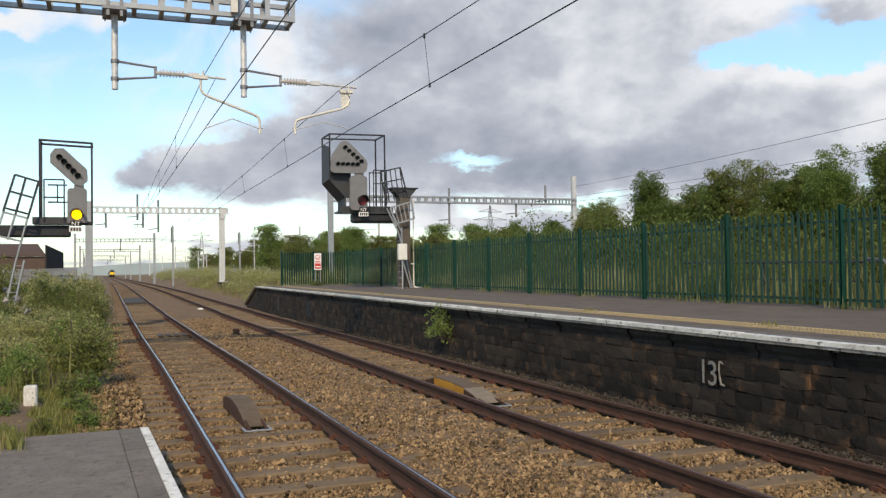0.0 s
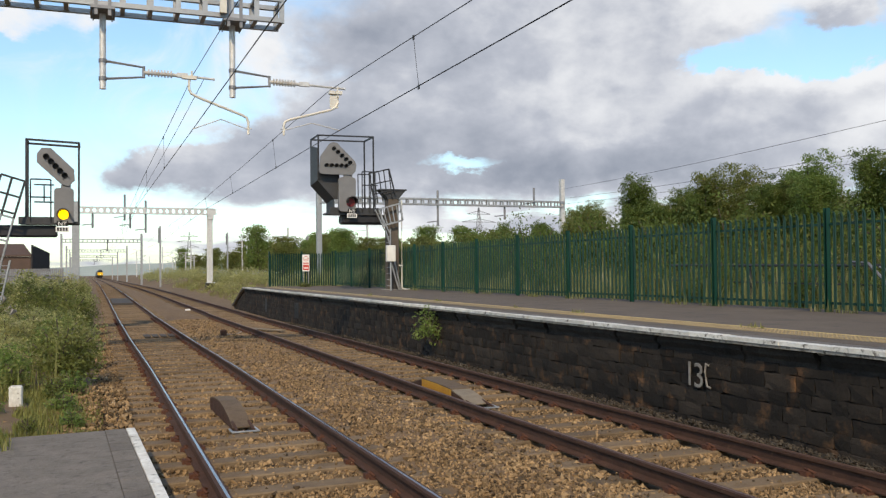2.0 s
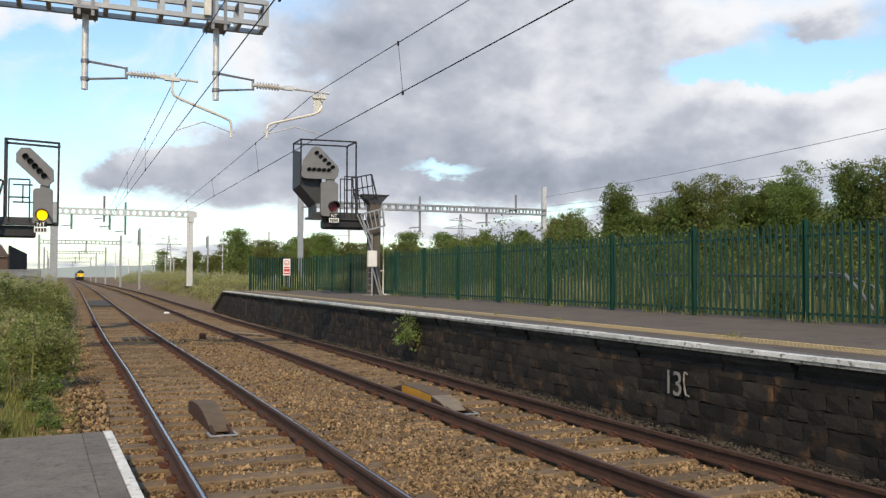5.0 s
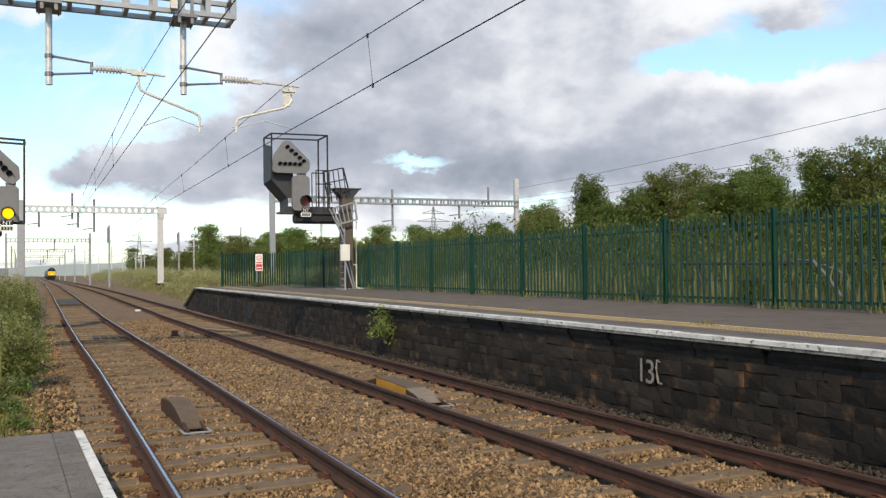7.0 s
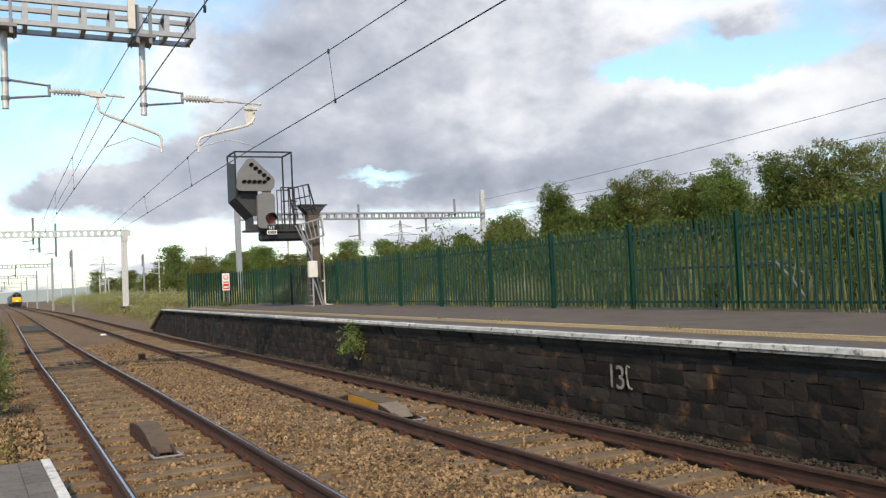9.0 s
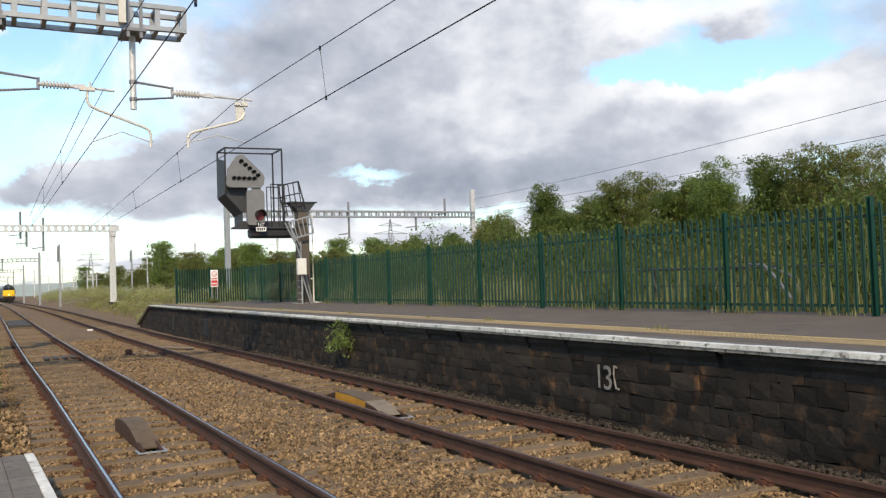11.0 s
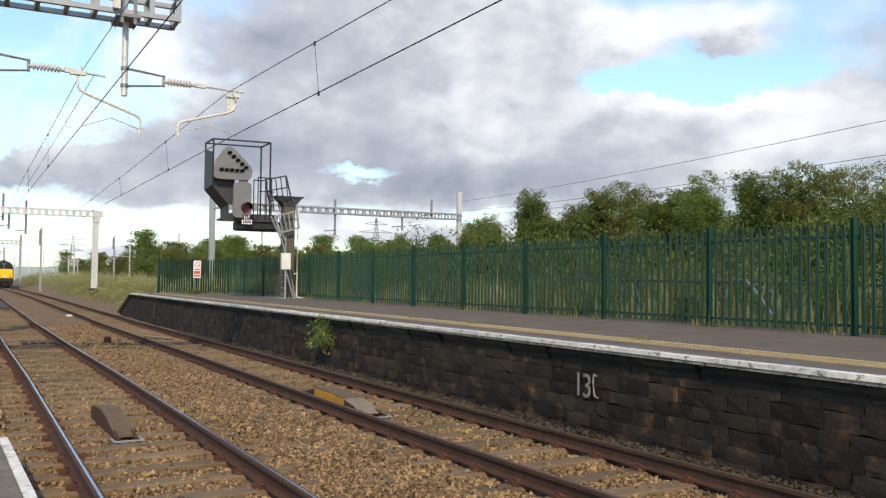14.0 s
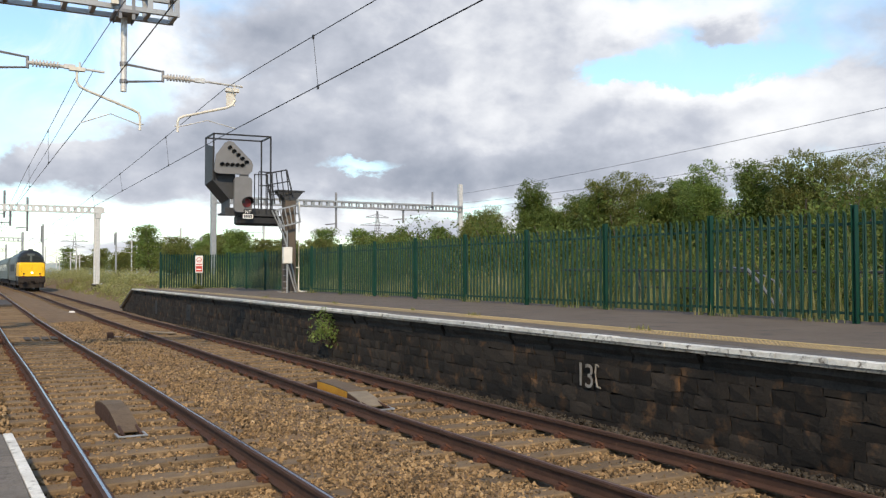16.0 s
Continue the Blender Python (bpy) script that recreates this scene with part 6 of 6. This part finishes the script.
def locomotive():
    """Nose-ended diesel; its front is at y = 0 and it runs towards -y."""
    l = tagged(empty("locomotive"), "dark grey diesel locomotive with a bright yellow nose", "locomotive")
    L = 18.0
    bm = loft(B(), [body_section(y, w, 0.95, zs, zt) for y, w, zs, zt in ((1.62, 1.22, 2.50, 3.72), (1.95, 1.30, 2.62, 3.98), (2.5, 1.34, 2.72, 4.02), (L - 2.5, 1.34, 2.72, 4.02), (L - 1.6, 1.22, 2.5, 3.72))])
    body = part("body", bm, "train_dark", l, "dark grey body with curved roof")
    # bonnet: rounded, lower than the cab
    def nose(y, w, zt, r):
        pts = [(-w, y, 1.38), (-w, y, zt - r)]
        pts += [(-w + r - r * math.cos(math.pi / 2 * k / 4), y, zt - r + r * math.sin(math.pi / 2 * k / 4)) for k in range(1, 5)]
        pts += [(w - r + r * math.sin(math.pi / 2 * k / 4), y, zt - r + r * math.cos(math.pi / 2 * k / 4)) for k in range(0, 4)]
        return pts + [(w, y, zt - r), (w, y, 1.38)]
    part("nose", loft(B(), [nose(0.0, 1.10, 2.58, 0.2), nose(0.12, 1.18, 2.70, 0.22), nose(1.9, 1.30, 2.78, 0.22)]), "train_yellow", l, "bright yellow nose end")
    part("nose_end", loft(B(), [nose(L - 1.9, 1.25, 2.68, 0.22), nose(L, 1.05, 2.45, 0.2)]), "train_yellow", l)
    for s in (-1, 1):
        part("cab_window", plate(B(), [(s * 0.10, 1.60, 2.88), (s * 1.0, 1.60, 2.86), (s * 0.88, 1.60, 3.28), (s * 0.10, 1.60, 3.42)], (0, 0.03, 0)), "glass", body)
        part("wiper", bar(B(), (s * 0.3, 1.585, 2.86), (s * 0.62, 1.585, 3.25), 0.012, 5), "black", body)
        part("marker_lamp", bar(B(), (s * 0.72, -0.03, 1.62), (s * 0.72, 0.02, 1.62), 0.085, 12), "glass", l)
        part("nose_handrail", run(B(), [(s * 0.98, -0.06, 1.75), (s * 0.98, -0.08, 1.8), (s * 0.98, -0.08, 2.2), (s * 0.98, -0.06, 2.25)], 0.016, 5), "train_dark", l)
        part("door_edge", box(B(), s * 1.352 - 0.012, s * 1.352 + 0.012, 2.15, 2.2, 1.1, 3.0), "train_grey", body)
        part("side_window", box(B(), s * 1.335 - 0.01, s * 1.335 + 0.01, 2.3, 3.0, 2.2, 2.8), "glass", body)
        bm = B()
        bmesh.ops.create_cone(bm, cap_ends=True, segments=14, radius1=0.10, radius2=0.10, depth=0.05, matrix=pose(s * 0.78, -0.01, 1.35, 90))
        part("tail_lamp", bm, "red_lens", l)
        bf = part("buffer", bar(B(), (s * 0.86, -0.5, 1.03), (s * 0.86, 0.1, 1.03), 0.09, 10), "under", l)
        part("buffer_head", bar(B(), (s * 0.86, -0.56, 1.03), (s * 0.86, -0.5, 1.03), 0.25, 16), "under", bf)
        part("grille", box(B(), s * 1.345 - 0.01, s * 1.345 + 0.01, 5, 12, 1.9, 2.6), "black", body)
        part("stripe", box(B(), s * 1.343 - 0.008, s * 1.343 + 0.008, 3.4, L - 3.4, 1.2, 1.5), "train_grey", body)
    bm = B()
    bmesh.ops.create_cone(bm, cap_ends=True, segments=16, radius1=0.11, radius2=0.11, depth=0.06, matrix=pose(0, -0.02, 1.72, 90))
    part("headlight", bm, "lamp_white", l, "lit headlight")
    part("headcode_panel", box(B(), -0.34, 0.34, 1.56, 1.64, 3.42, 3.66, 0.03), "train_grey", body, "grey plated headcode panel")
    part("windscreen_pillar", box(B(), -0.09, 0.09, 1.57, 1.63, 2.82, 3.42), "train_grey", body)
    bm = box(B(), -0.4, 0.4, 7.6, 8.8, 3.95, 4.16, 0.04)
    box(bm, -0.5, 0.5, 10.2, 12.4, 3.95, 4.12, 0.04)
    part("roof_vent", bm, "train_grey", body)
    part("horn_box", box(B(), -0.22, 0.22, 2.0, 2.4, 3.98, 4.14, 0.04), "train_grey", body)
    part("nose_door_line", box(B(), -0.008, 0.008, -0.006, 0.004, 1.9, 2.5), "train_dark", l)
    part("buffer_beam", box(B(), -1.2, 1.2, 0.0, 0.3, 0.72, 1.18, 0.03), "under", l)
    part("skirt", box(B(), -1.22, 1.22, 0.06, 1.9, 0.9, 1.37, 0.04), "train_dark", l)
    bm = B()
    for x in (-0.35, 0.3, 0.55):
        run(bm, [(x, -0.05, 1.0), (x, -0.2, 0.7), (x + 0.05, -0.08, 0.42)], 0.035, 6)
    box(bm, -0.1, 0.1, -0.35, 0, 0.9, 1.1)
    box(bm, -1.1, 1.1, 0.1, 0.25, 0.25, 0.72)
    part("coupling", bm, "under", l)
    part("underframe", box(B(), -1.2, 1.2, 6, 12, 0.4, 0.96, 0.05), "under", l)
    bogie(l, 3.9, 3, 1.9)
    bogie(l, L - 3.9, 3, 1.9)
    return l


def coach():
    c = tagged(empty("coach"), "grey-green railway carriage behind the locomotive", "railway carriage", "carriages of the train")
    L = 20.0
    body = part("body", loft(B(), [body_section(y, w, 1.0, 2.9, 3.75) for y, w in ((0.0, 1.32), (0.15, 1.38), (L - 0.15, 1.38), (L, 1.32))]), "coach", c)
    for s in (-1, 1):
        for k in range(8):
            part("window", box(B(), s * 1.385 - 0.01, s * 1.385 + 0.01, 1.6 + 2.2 * k, 3.0 + 2.2 * k, 2.0, 2.75), "glass", body)
    part("underframe", box(B(), -1.1, 1.1, 5, 15, 0.4, 1.0, 0.05), "under", c)
    part("end_door", box(B(), -0.5, 0.5, -0.1, 0.0, 1.1, 3.2), "under", c)
    bogie(c, 2.9, 2, 2.6)
    bogie(c, L - 2.9, 2, 2.6)
    return c


# ---------------------------------------------------------------- motion of the train

FRONT, SPEED = 95.0, 26.0


def motions():
    for thing, back, ln in TRAIN:
        rows = []
        for k in range(9):
            t = 2.0 * k
            y = FRONT + SPEED * (16.0 - t) + back
            a, b = t2(y), t2(y + ln)
            rows.append((t, pose(a, y, lift(y), 0, 0, -math.degrees(math.atan2(b - a, ln)))))
        walk(thing, rows)

ground()
track("railway_track", t1, 0.68, "rail_top", "railway track with polished rails on ballasted sleepers", 75)
track("railway_track", t2, 0.66, "rail_top_dull", "railway track with rust-brown rails beside the platform wall", 75)
platform_far()
platform_near()
fence()
signal_far()
signal_near()
gantry()


W1 = [(-30, 2.25), (9.3, 1.91), (12.3, 1.85), (18.2, 1.78), (33.9, 1.54), (60, 1.45), (82, 1.9), (133, 1.1), (184, 0.45), (260, -0.5), (330, -1.4)]
W2 = [(-30, 5.3), (8.3, 4.85), (12.8, 4.73), (17.7, 4.64), (22.6, 4.57), (35, 4.49), (60, 4.6), (82, 5.2), (133, 4.3), (184, 3.8), (260, 2.8), (330, 2.0)]


def c1(y):
    return (lerp_table(W1, y), 4.70)


def k1(y):
    s = (y - 17.7) % 64 / 64
    return (lerp_table(W1, y) - 0.02, 5.77 - 0.75 * 4 * s * (1 - s) * 0.75)


def c2(y):
    return (lerp_table(W2, y), 4.70)


def k2(y):
    s = (y - 17.7) % 64 / 64
    return (lerp_table(W2, y) - 0.08, 5.63 - 0.75 * 4 * s * (1 - s) * 0.7)


wire_line("overhead_wire", "thin dark overhead contact and catenary wires above the polished track", c1, k1, (9.0, 25, 32, 40, 48, 56, 64, 72), 0)
aux = tagged(empty("auxiliary_wire"), "thin dark second carrier wire beside the polished track's catenary", "overhead wire", "overhead wires")
part("wire", run(B(), [(k1(y)[0] + 0.2, y, k1(y)[1] - 0.1) for y in np.linspace(17.7, 300, 95)], 0.0065, 6), "wire", aux)
wire_line("overhead_wire", "thin dark overhead contact and catenary wires above the platform track", c2, k2, (4.5, 12.9, 24, 32, 40, 48, 56, 64), 0)
portal("line_portal", "pale steel portal frame with round openings spanning both tracks", 82, -2.3, 9.9, 7.18, 7.75, [(9.55, 0.9, 7.2, 0.17), (-1.86, 0.0, 8.2, 0.3)],
       [(2.14, 6.6, 8.9), (3.9, 5.5, 8.4), (2.6, 5.9, 7.2), (-0.5, 5.9, 7.2)], True)
portal("line_portal", "grey lattice portal frame over the sidings behind the fence", 64, 15.5, 36.2, 7.0, 7.54, [(15.37, 0.2, 7.95, 0.19), (36.15, 0.2, 9.4, 0.18)],
       [(24.95, 5.4, 8.2), (30.8, 5.95, 7.1), (33.5, 7.0, 8.6)], False)
for y, x0, x1, h in ((150, -5.5, 6.5, 7.6), (205, -6.5, 5.8, 7.4), (265, -7.5, 5.0, 7.4), (330, -9, 4.5, 7.4)):
    portal("line_portal", "distant grey lattice portal frame over the tracks", y, x0, x1, h - 0.6, h, [(x0, -0.3, h + 0.8, 0.17), (x1, -0.3, h + 0.9, 0.17)], [((x0 + x1) / 2 + 0.8, h - 2, h)], False)
for y, x, h, arm in ((140, 18.9, 7.0, 0), (160, 24.2, 6.5, -3.0), (170, 26.6, 6.3, 2.6), (115, 23.4, 6.6, -3.0), (135, 30.6, 6.4, 0), (100, 29.9, 6.8, -3.0), (118, 7.4, 7.9, 0), (250, 22.4, 6.6, 3.0), (280, 22.0, 5.6, -2.5),
                     (280, 27.6, 6.8, -3.0), (215, 14, 7.0, 2.5), (205, 19.5, 6.6, -2.6), (330, 17, 7, 3.0), (330, 25, 7, -3.0), (235, 9.0, 6.8, 2.2), (190, 31, 6.8, 3.0)):
    far_mast(y, x, h, arm)
# feeder wires over the sidings
fw = tagged(empty("feeder_wire"), "thin wires strung above the trees behind the fence", "overhead wire", "overhead wires")
for x0, z0, x1, z1 in ((36.3, 8.6, 22.5, 7.45), (36.3, 7.8, 22.5, 6.05), (36.0, 7.3, 22.0, 5.7)):
    part("wire", run(B(), [(x0 + (x1 - x0) * k / 12, 64 - 70 * k / 12, z0 + (z1 - z0) * k / 12 - 1.2 * 4 * (k / 12) * (1 - k / 12) * 0.4) for k in range(13)], 0.011, 5), "wire", fw)
pylon(84, 900, 44)
pylon(267, 600, 50)
bits()
plants()
hl = tagged(raw("far_hill", [(x, 2300, z) for x in range(-1500, 2600, 50) for z in (-5, 26 + 16 * noise.noise((x * 0.002, 0, 0)) + 5 * noise.noise((x * 0.011, 3, 0)))],
                [(2 * k, 2 * k + 2, 2 * k + 3, 2 * k + 1) for k in range(81)], "far_hill"), "hazy distant wooded hills", "hills", kind="structure")
TRAIN = [(locomotive(), 0.0, 18.0)]
first = coach()
for k in range(4):
    TRAIN.append((first if k == 0 else copy_thing(first, pose(0, 0, 0)), 18.9 + 20.8 * k, 20.0))
chips("ballast_stones", "loose brown broken ballast stones round the tracks", 165000, bed_place(-0.25, 6.45, 4.6, 38.0, -0.222, 1.9), 0.0185, "stone_chip")
chips("grey_ballast_stones", "dark grey ballast stones below the platform wall", 11000, bed_place(6.3, 7.05, 4.0, 34.0, -0.20), 0.022, "grey_chip")
platform_wall()
motions()
